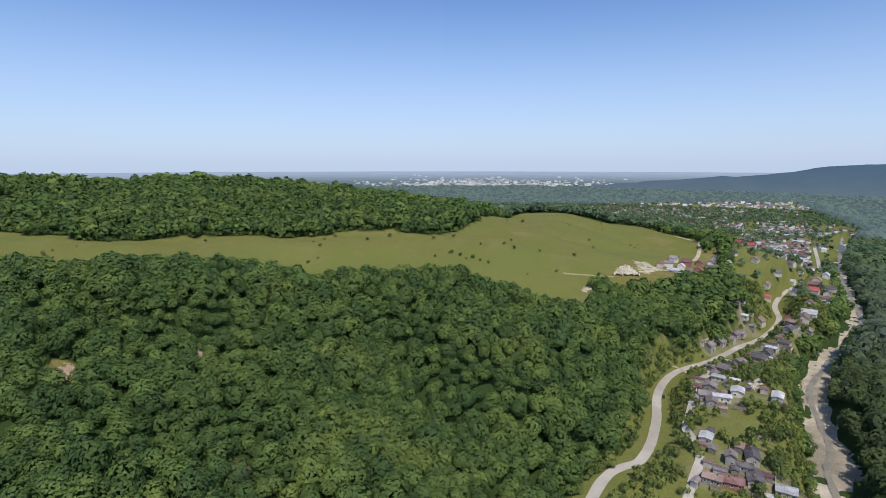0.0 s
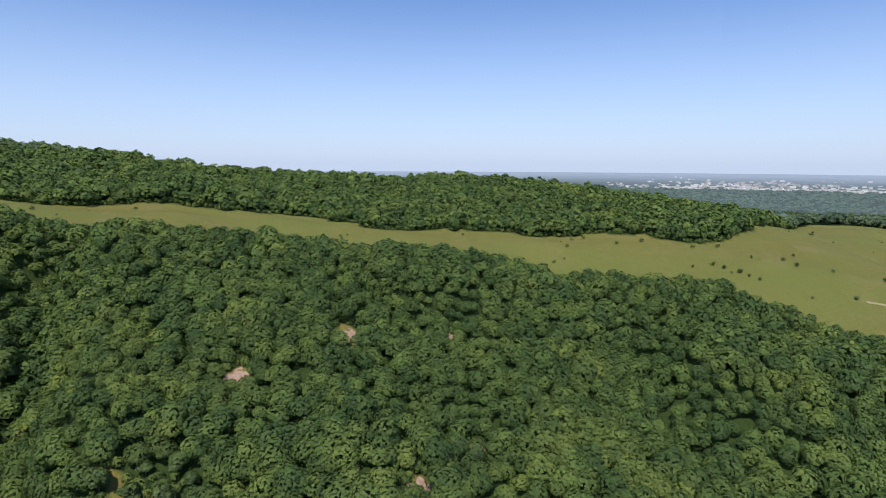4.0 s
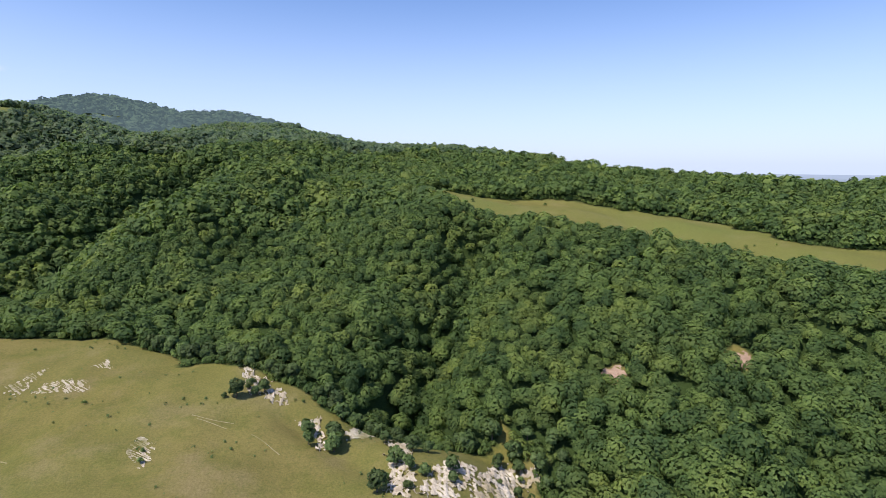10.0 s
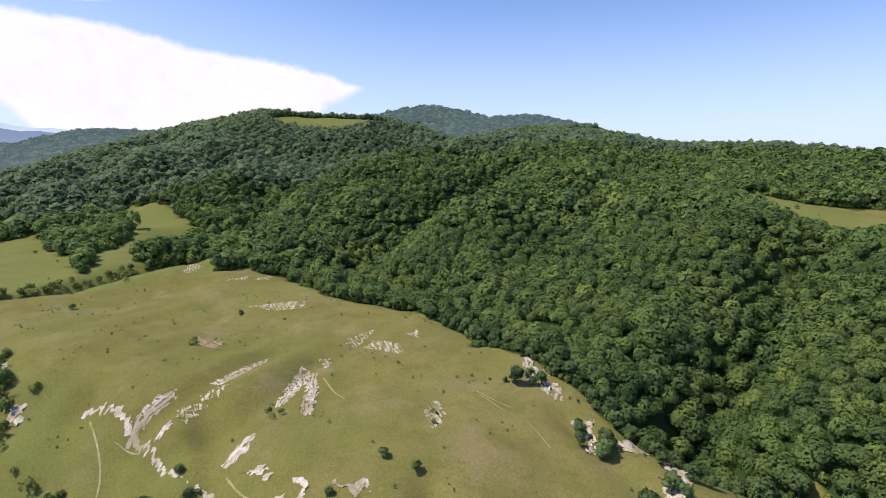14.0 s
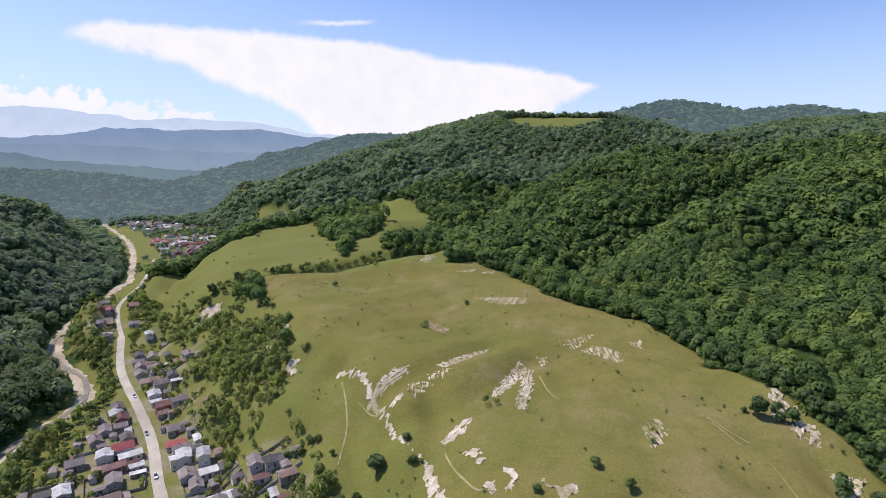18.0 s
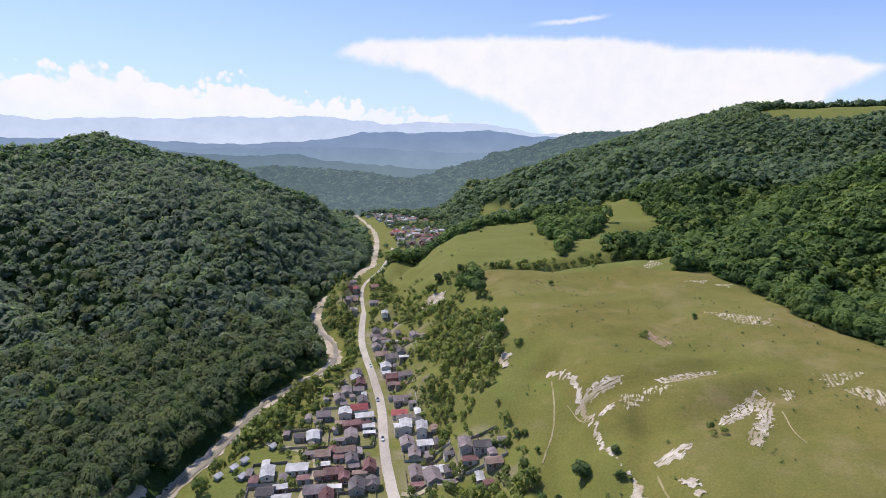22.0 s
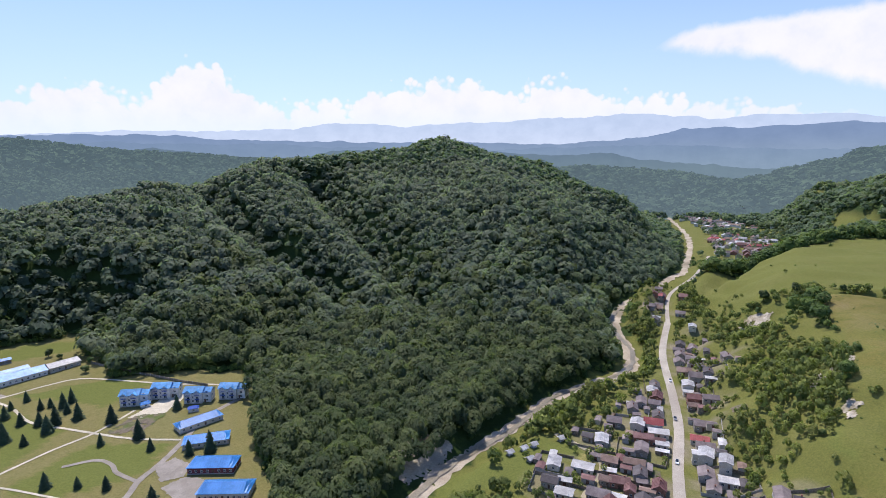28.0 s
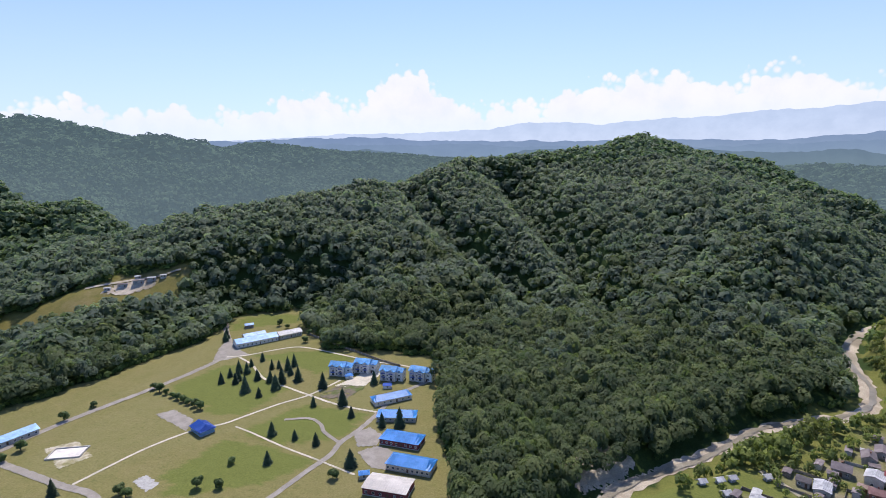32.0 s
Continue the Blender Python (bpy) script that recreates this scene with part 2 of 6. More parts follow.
def height(x, y):
    """Height of the ground, in metres above the village road."""
    x, y = np.asarray(x, float), np.asarray(y, float)
    r = np.hypot(x, y)
    floor = np.interp(y, [-1800, -1122, -700, -528, -380, -200, 0, 300, 600, 1000, 2000], [34, 20, 13, 9, 4, 0, 0, -1, -5, -9, -10])
    floor = floor + np.interp(r, [0, 1900, 3300, 4900], [0, 0, 27, 84])
    d_river, z_river = along(x, y, RIVER)
    # plateau meadow above the village
    edge = np.interp(y, SCARP_Y, SCARP_X)
    inside = (edge - x) * 0.82
    table = 42 - 0.04 * (x + 152) - 0.026 * (y + 63) + 2.2 * waves(x, y, 110, 3) + 0.9 * waves(x, y, 42, 31) * np.clip(inside / 20, 0, 1)
    table = np.where(y < -345, table + 0.026 * (y + 345) * 1.6, table)
    table = np.minimum(table, 84)
    table = table - 14 * np.clip((y - 55) / 45, 0, 1) ** 2 - 0.7 * np.clip(y - 100, 0, 200)
    table = table - np.clip(-y - 900, 0, 400) * 0.12
    for line, deep, wide in GULLIES:
        d, _ = along(x, y, line)
        table = table - deep * np.exp(-(d / wide) ** 2)
    slope = 0.62 + 0.12 * waves(x, y, 60, 8)
    table = table - slope * np.clip(-inside, 0, None) - 1.5 * np.exp(-(inside / 9) ** 2)
    z = smax(floor, table, 3.0)
    bend = 0.10 * waves(x, y, 170, 11)
    for line, steep, round_top, level in RIDGES:
        z = smax(z, ridge(x, y, line, steep, round_top, level, bend), 5.0)
    z = z + np.clip((z - floor) / 25, 0, 1) * (1.6 * waves(x, y, 75, 5) + 3 * waves(x, y, 420, 6) * np.clip((r - 300) / 700, 0, 1))
    # the wooded hill across the river runs out gently to the water
    toe = np.clip((d_river - 12) / 75, 0, 1)
    across = x > np.interp(y, [p[1] for p in RIVER], [p[0] for p in RIVER])
    z = np.where(across & (y < -300), floor + (z - floor) * toe * toe * (3 - 2 * toe), z)
    for line, deep, wide in RAVINES:
        d, _ = along(x, y, line)
        z = z - deep * np.exp(-(d / wide) ** 2) * np.clip((z - floor - 6) / 25, 0, 1)
    # the upper village lies on the valley floor
    for cx, cy, wide in ((-535, -850, 95), (-495, -735, 35), (-600, -1080, 120)):
        f = np.clip((np.hypot(x - cx, y - cy) - wide) / 110, 0, 1)
        z = floor + (z - floor) * f * f * (3 - 2 * f)
    # the camp lies on level ground
    d_camp, _ = along(x, y, [(a, b, 0) for a, b in CAMP + CAMP[:1]])
    apart = np.clip(np.where(inside_of(x, y, CAMP), 0, d_camp) / 70, 0, 1)
    z = floor + 0.6 + (z - floor - 0.6) * apart * apart * (3 - 2 * apart)
    # road bench and river bed
    d_road, z_road = along(x, y, ROAD)
    near = np.clip(1 - (d_road - 7) / 14, 0, 1)
    near = near * near * (3 - 2 * near)
    z = z + (z_road - z) * near
    bed = np.clip(1 - (d_river - 9 - 3 * waves(x, y, 50, 9)) / 12, 0, 1)
    bed = bed * bed * (3 - 2 * bed)
    return z + (z_river - 1.0 + 0.5 * waves(x, y, 14, 10) - z) * bed


# ---- materials ----
def material(name, first, second, scale=0.5, rough=0.85, bump=0.3, fine=6.0, third=None, island=0.0, piece=0.0, metal=0.0, depth=0.1, gloss=0.25, tint=0.0, thin=0.0):
    """A surface that varies between two or three colours at a coarse and a fine scale (per metre), with a fine relief."""
    m = bpy.data.materials.new(name)
    m.use_nodes = True
    g = Nodes(m.node_tree)
    at = g.add("ShaderNodeNewGeometry")
    spot = at.outputs["Position"]
    coarse, grain = g.noise(spot, scale, 5.0), g.noise(spot, fine, 4.0)
    colour = g.mix(g.ramp(coarse, 0.32, 0.68), (*first, 1), (*second, 1))
    if third:
        colour = g.mix(g.ramp(g.noise(spot, scale * 0.23, 5.0), 0.48, 0.66), colour, (*third, 1))
    if island:
        colour = g.mix(1.0, colour, g.mix(at.outputs["Random Per Island"], (1 - island, 1 - island * 0.8, 1 - island * 0.9, 1), (1 + island, 1 + island * 0.75, 1 + island * 0.3, 1)), "MULTIPLY")
    if tint:
        own = g.add("ShaderNodeAttribute")
        own.attribute_name = "tint"
        colour = g.mix(1.0, colour, g.mix(own.outputs["Fac"], (1 - tint, 1 - tint * 0.8, 1 - tint * 0.7, 1), (1 + tint, 1 + tint * 0.75, 1 + tint * 0.3, 1)), "MULTIPLY")
    if piece:
        rnd = g.add("ShaderNodeObjectInfo").outputs["Random"]
        colour = g.mix(1.0, colour, g.mix(rnd, (1 - piece, 1 - piece, 1 - piece, 1), (1 + piece, 1 + piece, 1 + piece * 0.9, 1)), "MULTIPLY")
    colour = g.mix(1.0, colour, g.mix(g.ramp(grain, 0.25, 0.75), (0.78, 0.78, 0.78, 1), (1.2, 1.2, 1.2, 1)), "MULTIPLY")
    b = g.add("ShaderNodeBsdfPrincipled", Metallic=metal)
    b.inputs["Specular IOR Level"].default_value = gloss
    g.put(b.inputs["Base Color"], colour)
    g.put(b.inputs["Roughness"], g.ramp(grain, 0.2, 0.8, max(rough - 0.1, 0.05), min(rough + 0.1, 1.0)))
    if bump:
        n = g.add("ShaderNodeBump", Strength=bump, Distance=depth)
        g.put(n.inputs["Height"], g.math("ADD", grain, coarse))
        g.put(b.inputs["Normal"], n.outputs[0])
    out = g.add("ShaderNodeOutputMaterial")
    if thin:
        t = g.add("ShaderNodeBsdfTranslucent")
        g.put(t.inputs[0], g.mix(1.0, colour, (1.12, 1.22, 0.85, 1), "MULTIPLY"))
        both = g.add("ShaderNodeMixShader", Fac=thin)
        g.put(both.inputs[1], b.outputs[0])
        g.put(both.inputs[2], t.outputs[0])
        g.put(out.inputs[0], both.outputs[0])
    else:
        g.put(out.inputs[0], b.outputs[0])
    return m


def ground_material():
    """Meadow grass, with tufts, drier sweeps and, by the cover attribute, forest floor and bare earth."""
    m = bpy.data.materials.new("meadow_grass")
    m.use_nodes = True
    g = Nodes(m.node_tree)
    spot = g.add("ShaderNodeNewGeometry").outputs["Position"]
    cover = g.add("ShaderNodeAttribute")
    cover.attribute_name = "cover"
    part = g.add("ShaderNodeSeparateColor")
    g.put(part.inputs[0], cover.outputs["Color"])
    broad, mid, fine = g.noise(spot, 0.012, 5.0), g.noise(spot, 0.09, 6.0, 0.65), g.noise(spot, 1.1, 5.0, 0.7)
    grass = g.mix(g.ramp(broad, 0.3, 0.7), (0.168, 0.152, 0.042, 1), (0.208, 0.174, 0.060, 1))
    grass = g.mix(g.ramp(mid, 0.42, 0.72), grass, (0.140, 0.139, 0.036, 1))
    grass = g.mix(g.ramp(g.noise(spot, 0.03, 6.0, 0.7), 0.49, 0.68), grass, (0.232, 0.188, 0.084, 1))
    grass = g.mix(part.outputs["Green"], grass, g.mix(mid, (0.25, 0.215, 0.10, 1), (0.19, 0.185, 0.065, 1)))
    grass = g.mix(g.math("MULTIPLY", part.outputs["Blue"], 0.95), grass, g.mix(mid, (0.134, 0.158, 0.038, 1), (0.164, 0.182, 0.050, 1)))
    grass = g.mix(g.ramp(g.noise(spot, 0.42, 6.0, 0.75), 0.50, 0.74, 0.0, 0.55), grass, (0.112, 0.128, 0.032, 1))
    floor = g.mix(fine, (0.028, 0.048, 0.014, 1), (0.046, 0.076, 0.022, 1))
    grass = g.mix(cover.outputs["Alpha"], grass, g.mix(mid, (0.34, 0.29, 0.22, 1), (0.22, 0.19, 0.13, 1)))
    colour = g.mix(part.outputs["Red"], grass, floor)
    colour = g.mix(1.0, colour, g.mix(g.ramp(fine, 0.25, 0.75), (0.74, 0.76, 0.74, 1), (1.13, 1.11, 1.10, 1)), "MULTIPLY")
    b = g.add("ShaderNodeBsdfPrincipled", Roughness=0.95)
    b.inputs["Specular IOR Level"].default_value = 0.1
    g.put(b.inputs["Base Color"], colour)
    n = g.add("ShaderNodeBump", Strength=0.7, Distance=0.5)
    g.put(n.inputs["Height"], g.math("ADD", fine, g.math("MULTIPLY", mid, 2.0)))
    g.put(b.inputs["Normal"], n.outputs[0])
    g.put(g.add("ShaderNodeOutputMaterial").inputs[0], b.outputs[0])
    return m


def haze_material(name, low, high, ground, peak, glow=0.0, island=0.22, wide=False, leafy=None):
    """Far backdrop that glows with painted haze: pale at the foot, bluer on top."""
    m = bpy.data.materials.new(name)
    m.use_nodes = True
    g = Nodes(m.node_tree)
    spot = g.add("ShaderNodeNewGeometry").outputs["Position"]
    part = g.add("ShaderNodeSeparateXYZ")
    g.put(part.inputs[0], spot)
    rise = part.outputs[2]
    # wide: the painted haze thickens with distance from the centre, not with height
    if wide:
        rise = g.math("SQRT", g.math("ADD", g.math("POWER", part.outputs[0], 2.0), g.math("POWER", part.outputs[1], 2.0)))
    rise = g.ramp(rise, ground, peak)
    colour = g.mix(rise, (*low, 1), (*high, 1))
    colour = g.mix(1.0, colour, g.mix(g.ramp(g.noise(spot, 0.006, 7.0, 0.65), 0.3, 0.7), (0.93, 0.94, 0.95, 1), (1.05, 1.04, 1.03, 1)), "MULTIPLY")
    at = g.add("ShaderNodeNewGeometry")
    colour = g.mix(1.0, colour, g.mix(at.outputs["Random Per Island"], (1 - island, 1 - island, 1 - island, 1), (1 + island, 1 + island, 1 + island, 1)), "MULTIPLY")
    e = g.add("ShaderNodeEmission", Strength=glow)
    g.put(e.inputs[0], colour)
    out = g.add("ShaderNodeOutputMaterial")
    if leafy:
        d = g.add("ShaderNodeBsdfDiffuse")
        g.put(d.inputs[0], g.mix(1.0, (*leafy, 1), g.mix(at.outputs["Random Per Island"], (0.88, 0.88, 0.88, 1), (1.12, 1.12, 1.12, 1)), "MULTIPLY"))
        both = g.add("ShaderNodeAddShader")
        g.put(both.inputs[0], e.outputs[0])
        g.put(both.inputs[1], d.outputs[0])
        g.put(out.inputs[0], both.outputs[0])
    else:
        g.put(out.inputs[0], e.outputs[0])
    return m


GRASS = ground_material()
# far woods: bluish haze painted in as a glow over dark leaves
LEAF_HAZE = haze_material("far_forest_haze", (0.100, 0.140, 0.165), (0.070, 0.105, 0.125), 40, 330, 1.0, 0.05, False, (0.046, 0.068, 0.036))
# far plain: haze painted in as a glow that pales with distance
PLAIN_HAZE = haze_material("far_plain_air", (0.125, 0.18, 0.20), (0.43, 0.53, 0.71), 3000, 4800, 1.0, 0.0, True)
LEAF = material("broad_leaves", (0.080, 0.136, 0.045), (0.132, 0.200, 0.062), 0.12, 0.7, 0.8, 2.2, (0.158, 0.214, 0.062), island=0.18, depth=0.2, gloss=0.2, tint=0.36, thin=0.34)
# leaves across the river: haze and sheen painted in as a greyer tone
LEAF_SOUTH = material("haze_grey_leaves", (0.096, 0.136, 0.068), (0.145, 0.186, 0.095), 0.12, 0.65, 0.8, 2.2, (0.138, 0.190, 0.080), island=0.18, depth=0.2, gloss=0.25, tint=0.36, thin=0.55)
# middle-distance haze is painted into this pale greyish leaf colour
LEAF_HAZED = material("dull_leaves", (0.160, 0.210, 0.160), (0.210, 0.262, 0.200), 0.12, 0.65, 0.8, 2.2, (0.190, 0.255, 0.180), island=0.18, depth=0.2, gloss=0.25, tint=0.30, thin=0.60)
# ridges and far groves: leaves paled and blued to stand for haze
LEAF_FAR = material("distant_hazed_leaves", (0.122, 0.182, 0.112), (0.168, 0.232, 0.146), 0.03, 0.6, 0.6, 0.6, (0.150, 0.205, 0.110), island=0.15, depth=0.4, gloss=0.2, tint=0.26, thin=0.5)
LEAF_TREE = material("tree_leaves", (0.070, 0.115, 0.040), (0.115, 0.168, 0.058), 0.25, 0.5, 0.8, 2.5, piece=0.3, depth=0.2, gloss=0.2, island=0.2, thin=0.28)
LEAF_BUSH = material("bush_leaves", (0.090, 0.135, 0.042), (0.147, 0.195, 0.062), 0.3, 0.6, 0.8, 3.0, piece=0.3, depth=0.2, gloss=0.2, island=0.2, thin=0.28)
NEEDLE = material("spruce_needles", (0.036, 0.060, 0.028), (0.062, 0.092, 0.044), 0.5, 0.7, 0.8, 3.5, piece=0.3, depth=0.3)
BARK = material("bark", (0.09, 0.07, 0.05), (0.15, 0.125, 0.10), 2.0, 0.9, 0.8, 12.0)
ROADBED = material("dusty_asphalt", (0.39, 0.35, 0.295), (0.49, 0.445, 0.38), 0.08, 0.92, 0.2, 3.0, (0.35, 0.31, 0.26))
DIRT = material("dirt_track", (0.36, 0.31, 0.22), (0.46, 0.40, 0.29), 0.12, 0.95, 0.4, 3.0, (0.30, 0.27, 0.17))
GRAVEL = material("river_gravel", (0.36, 0.30, 0.225), (0.52, 0.45, 0.355), 0.07, 0.95, 0.8, 1.6, (0.25, 0.215, 0.155), depth=0.4)
CHALK = material("bare_chalk", (0.38, 0.325, 0.24), (0.60, 0.54, 0.45), 0.22, 0.95, 0.9, 1.3, (0.32, 0.27, 0.17), depth=0.6)
WATER = material("muddy_water", (0.20, 0.175, 0.13), (0.27, 0.24, 0.185), 0.1, 0.35, 0.25, 1.2, depth=0.1)


# ---- the ground and the woods ----
def mesh_of(name, verts, faces, mat, smooth=False):
    me = bpy.data.meshes.new(name)
    me.from_pydata([tuple(v) for v in verts], [], [tuple(f) for f in faces])
    if smooth:
        me.polygons.foreach_set("use_smooth", np.ones(len(me.polygons), bool))
    me.materials.append(mat)
    me.update()
    return me


def big_mesh(name, verts, faces, mat, smooth=False, normals=None):
    """A mesh from arrays: verts (n, 3), faces (m, 3) or (m, 4)."""
    me = bpy.data.meshes.new(name)
    k = faces.shape[1]
    me.vertices.add(len(verts))
    me.vertices.foreach_set("co", np.ascontiguousarray(verts, np.float32).ravel())
    me.loops.add(len(faces) * k)
    me.loops.foreach_set("vertex_index", np.ascontiguousarray(faces, np.int32).ravel())
    me.polygons.add(len(faces))
    me.polygons.foreach_set("loop_start", np.arange(0, len(faces) * k, k, dtype=np.int32))
    me.polygons.foreach_set("use_smooth", np.full(len(faces), smooth or normals is not None))
    me.materials.append(mat)
    me.update(calc_edges=True)
    if normals is not None:
        me.normals_split_custom_set_from_vertices(np.ascontiguousarray(normals, np.float32))
    return me


PLATEAU = [(-413, -245), (-438, -197), (-386, -153), (-363, -116), (-348, -60), (-292, -10), (-252, 30), (-217, 52), (-210, 70), (-197, 86), (-192, 112), (-178, 124), (-150, 104), (-110, 70),
           (-95, 0), (-115, -60), (-138, -110), (-150, -140), (-170, -180), (-195, -215), (-235, -258), (-288, -345), (-345, -340), (-351, -300), (-506, -291)]
STRIP = [(-590, 192), (-540, 285), (-468, 392), (-372, 458), (-290, 458), (-240, 490), (-153, 510), (-81, 536), (-2, 542), (21, 562), (45, 640), (70, 760), (130, 900), (190, 905), (280, 815),
         (355, 725), (320, 648), (254, 601), (178, 532), (140, 470), (103, 392), (60, 424), (7, 428), (-64, 420), (-152, 380), (-206, 342), (-244, 308), (-305, 273), (-372, 240), (-442, 214), (-500, 204)]
LOWER = [(-300, -545), (-340, -590), (-400, -560), (-475, -570), (-591, -575), (-470, -440), (-437, -395), (-395, -352), (-351, -372), (-324, -405), (-297, -428), (-270, -415)]
UPPER = [(-685, -530), (-668, -453), (-609, -377), (-574, -363), (-432, -335), (-400, -345), (-471, -400), (-544, -413)]
FAR_MEADOWS = [[(-876, -1278), (-800, -1010), (-779, -937), (-736, -868), (-770, -960), (-831, -1110), (-816, -1274)], [(-697, -838), (-686, -744), (-641, -655), (-617, -624), (-595, -644), (-665, -798)],
               [(-1240, -230), (-1110, -255), (-1040, -335), (-1020, -440), (-1060, -500), (-1150, -440)], [(-1690, -340), (-1720, -260), (-1650, -195), (-1590, -240), (-1585, -325)]]
VILLAGE = [(-640, -1180), (-560, -1200), (-480, -930), (-395, -700), (-330, -640), (-270, -560), (-218, -505), (-190, -440), (-165, -385), (-110, -345), (-60, -300), (-20, -250), (40, -160),
           (110, 60), (175, 230), (200, 285), (235, 350), (290, 415), (355, 480), (420, 550), (580, 800), (1000, 1250), (1350, 2050), (150, 2050), (330, 1000), (400, 760), (340, 620), (300, 560),
           (272, 468), (235, 434), (197, 404), (155, 375), (130, 337), (112, 294), (92, 260), (58, 226), (-20, 90), (-100, -40), (-150, -140), (-175, -185), (-205, -225), (-255, -290), (-275, -360), (-290, -420),
           (-300, -545), (-360, -610), (-450, -665), (-560, -730), (-670, -880), (-690, -1080)]
SOUTH_CLEARING = [(392, -440), (432, -422), (474, -402), (520, -350), (504, -320), (464, -348), (404, -370), (370, -402)]


# quarry and yards below the strip meadow, widened to fit the camera's view
QUARRY = [(140, 470), (150, 452), (195, 468), (240, 502), (295, 562), (330, 622), (352, 690), (320, 655), (254, 605), (178, 535)]
# overgrown scarp between the village and the plateau rim, and a bushy yard below the grassy nose
BUSHY = [(-246, -388), (-254, -374), (-250, -321), (-246, -272), (-209, -229), (-188, -214), (-173, -216), (-161, -205), (-147, -197), (-153, -224), (-167, -258), (-187, -304), (-219, -374)]
BUSHY_YARD = [(-158, -177), (-171, -181), (-175, -173), (-166, -168), (-158, -147), (-149, -142), (-140, -166)]
# grassy saddle and hollow between the plateau and the farther meadows
LINK = [(-288, -345), (-262, -380), (-270, -415), (-297, -428), (-324, -405), (-351, -372), (-395, -352), (-432, -335), (-506, -291), (-413, -245), (-351, -300), (-345, -340)]


DRY_LAWNS = [[(281, -200), (279, -270), (264, -269), (218, -238), (204, -244), (224, -205), (232, -177), (278, -179)],
             [(224, -205), (203, -243), (173, -290), (165, -318), (142, -319), (124, -282), (151, -286), (170, -285), (192, -241), (217, -213)],
             [(296, -207), (288, -279), (294, -357), (304, -371), (297, -289), (305, -211)], [(162, 280), (176, 282), (178, 270), (164, 265)], [(-178, -357), (-181, -350), (-172, -336), (-152, -317), (-149, -323)]]
LUSH_LAWNS = [[(273, -278), (265, -319), (252, -328), (194, -297), (201, -259), (217, -255)], [(201, -196), (192, -232), (155, -229), (133, -224), (149, -201), (184, -181)],
              [(190, -240), (170, -280), (128, -278), (130, -250), (160, -235)], [(150, -90), (60, -180), (-60, -235), (-95, -255), (-70, -270), (0, -235), (80, -165)], [(311, -388), (323, -423), (307, -442), (266, -447), (261, -424), (298, -404)],
              [(257, -342), (230, -356), (200, -369), (176, -358), (177, -342), (186, -324), (207, -332), (229, -339)]]
# where houses stand, with the colour of each roof: grey, dark, white, maroon, red, brown
ROOFS_RIVER = "dwmggdggrwwmmwgwdbbdmwwmmbdgdgdmw"
HOUSES_RIVER = [(-164, -323), (-156, -317), (-159, -307), (-142, -302), (-149, -299), (-144, -284), (-133, -294), (-116, -279), (-136, -273), (-127, -273), (-140, -264), (-125, -261), (-131, -257), (-134, -253),
                (-119, -250), (-102, -261), (-96, -265), (-110, -238), (-99, -241), (-109, -229), (-114, -218), (-84, -237), (-71, -242), (-97, -224), (-99, -217), (-91, -226), (-65, -227), (-84, -216),
                (-101, -208), (-108, -206), (-112, -204), (-86, -208), (-69, -218)]
ROOFS_HILL = "dgggggbgdgwwmgbgrgwwwgwgwgggdb"
HOUSES_HILL = [(-213, -391), (-206, -380), (-202, -370), (-215, -376), (-195, -359), (-204, -358), (-190, -342), (-189, -325), (-193, -318), (-213, -331), (-180, -318), (-177, -312), (-174, -298), (-180, -292),
               (-170, -293), (-163, -270), (-154, -257), (-152, -248), (-146, -237), (-150, -227), (-141, -240), (-140, -226), (-146, -218), (-138, -216), (-135, -194), (-129, -186), (-129, -201), (-153, -193),
               (-157, -185), (-154, -173)]
ROOFS_NORTH = "mbdddgwwggwggwgwddwddggggggwbwg"
HOUSES_NORTH = [(134, 229), (126, 231), (146, 231), (145, 238), (152, 245), (140, 242), (157, 225), (136, 259), (159, 306), (158, 298), (166, 302), (167, 318), (191, 347), (179, 331), (215, 372), (178, 307),
                (239, 388), (250, 396), (257, 402), (270, 407), (285, 427), (250, 442), (275, 464), (246, 428), (234, 417), (262, 440), (214, 407), (196, 297), (297, 442), (266, 461), (310, 440)]
ROOFS_UPPER = "ggdmgwggwgbd"
HOUSES_UPPER = [(-263, -536), (-259, -544), (-255, -511), (-246, -507), (-222, -466), (-224, -456), (-245, -489), (-252, -466), (-236, -416), (-268, -568), (-240, -482), (-219, -448)]
HOUSES_ALL = HOUSES_RIVER + HOUSES_HILL + HOUSES_NORTH + HOUSES_UPPER
CLEARINGS = [(-170, 229, 9), (-198, 176, 7.5), (-87, 212, 6), (8, 344, 5), (-227, 208, 4.5), (-97, 176, 7), (-130, 273, 4), (-189, 112, 6), (-177, 118, 5), (-158, 90, 9), (-168, 78, 8)]


def open_land(x, y):
    free = np.zeros(np.shape(x), bool)
    for poly in (PLATEAU, STRIP, LOWER, UPPER, LINK, QUARRY, CAMP, VILLAGE, SOUTH_CLEARING, *FAR_MEADOWS):
        free |= inside_of(x, y, poly)
    for cx, cy, size in CLEARINGS:
        free |= np.hypot(x - cx, y - cy) < size
    return free


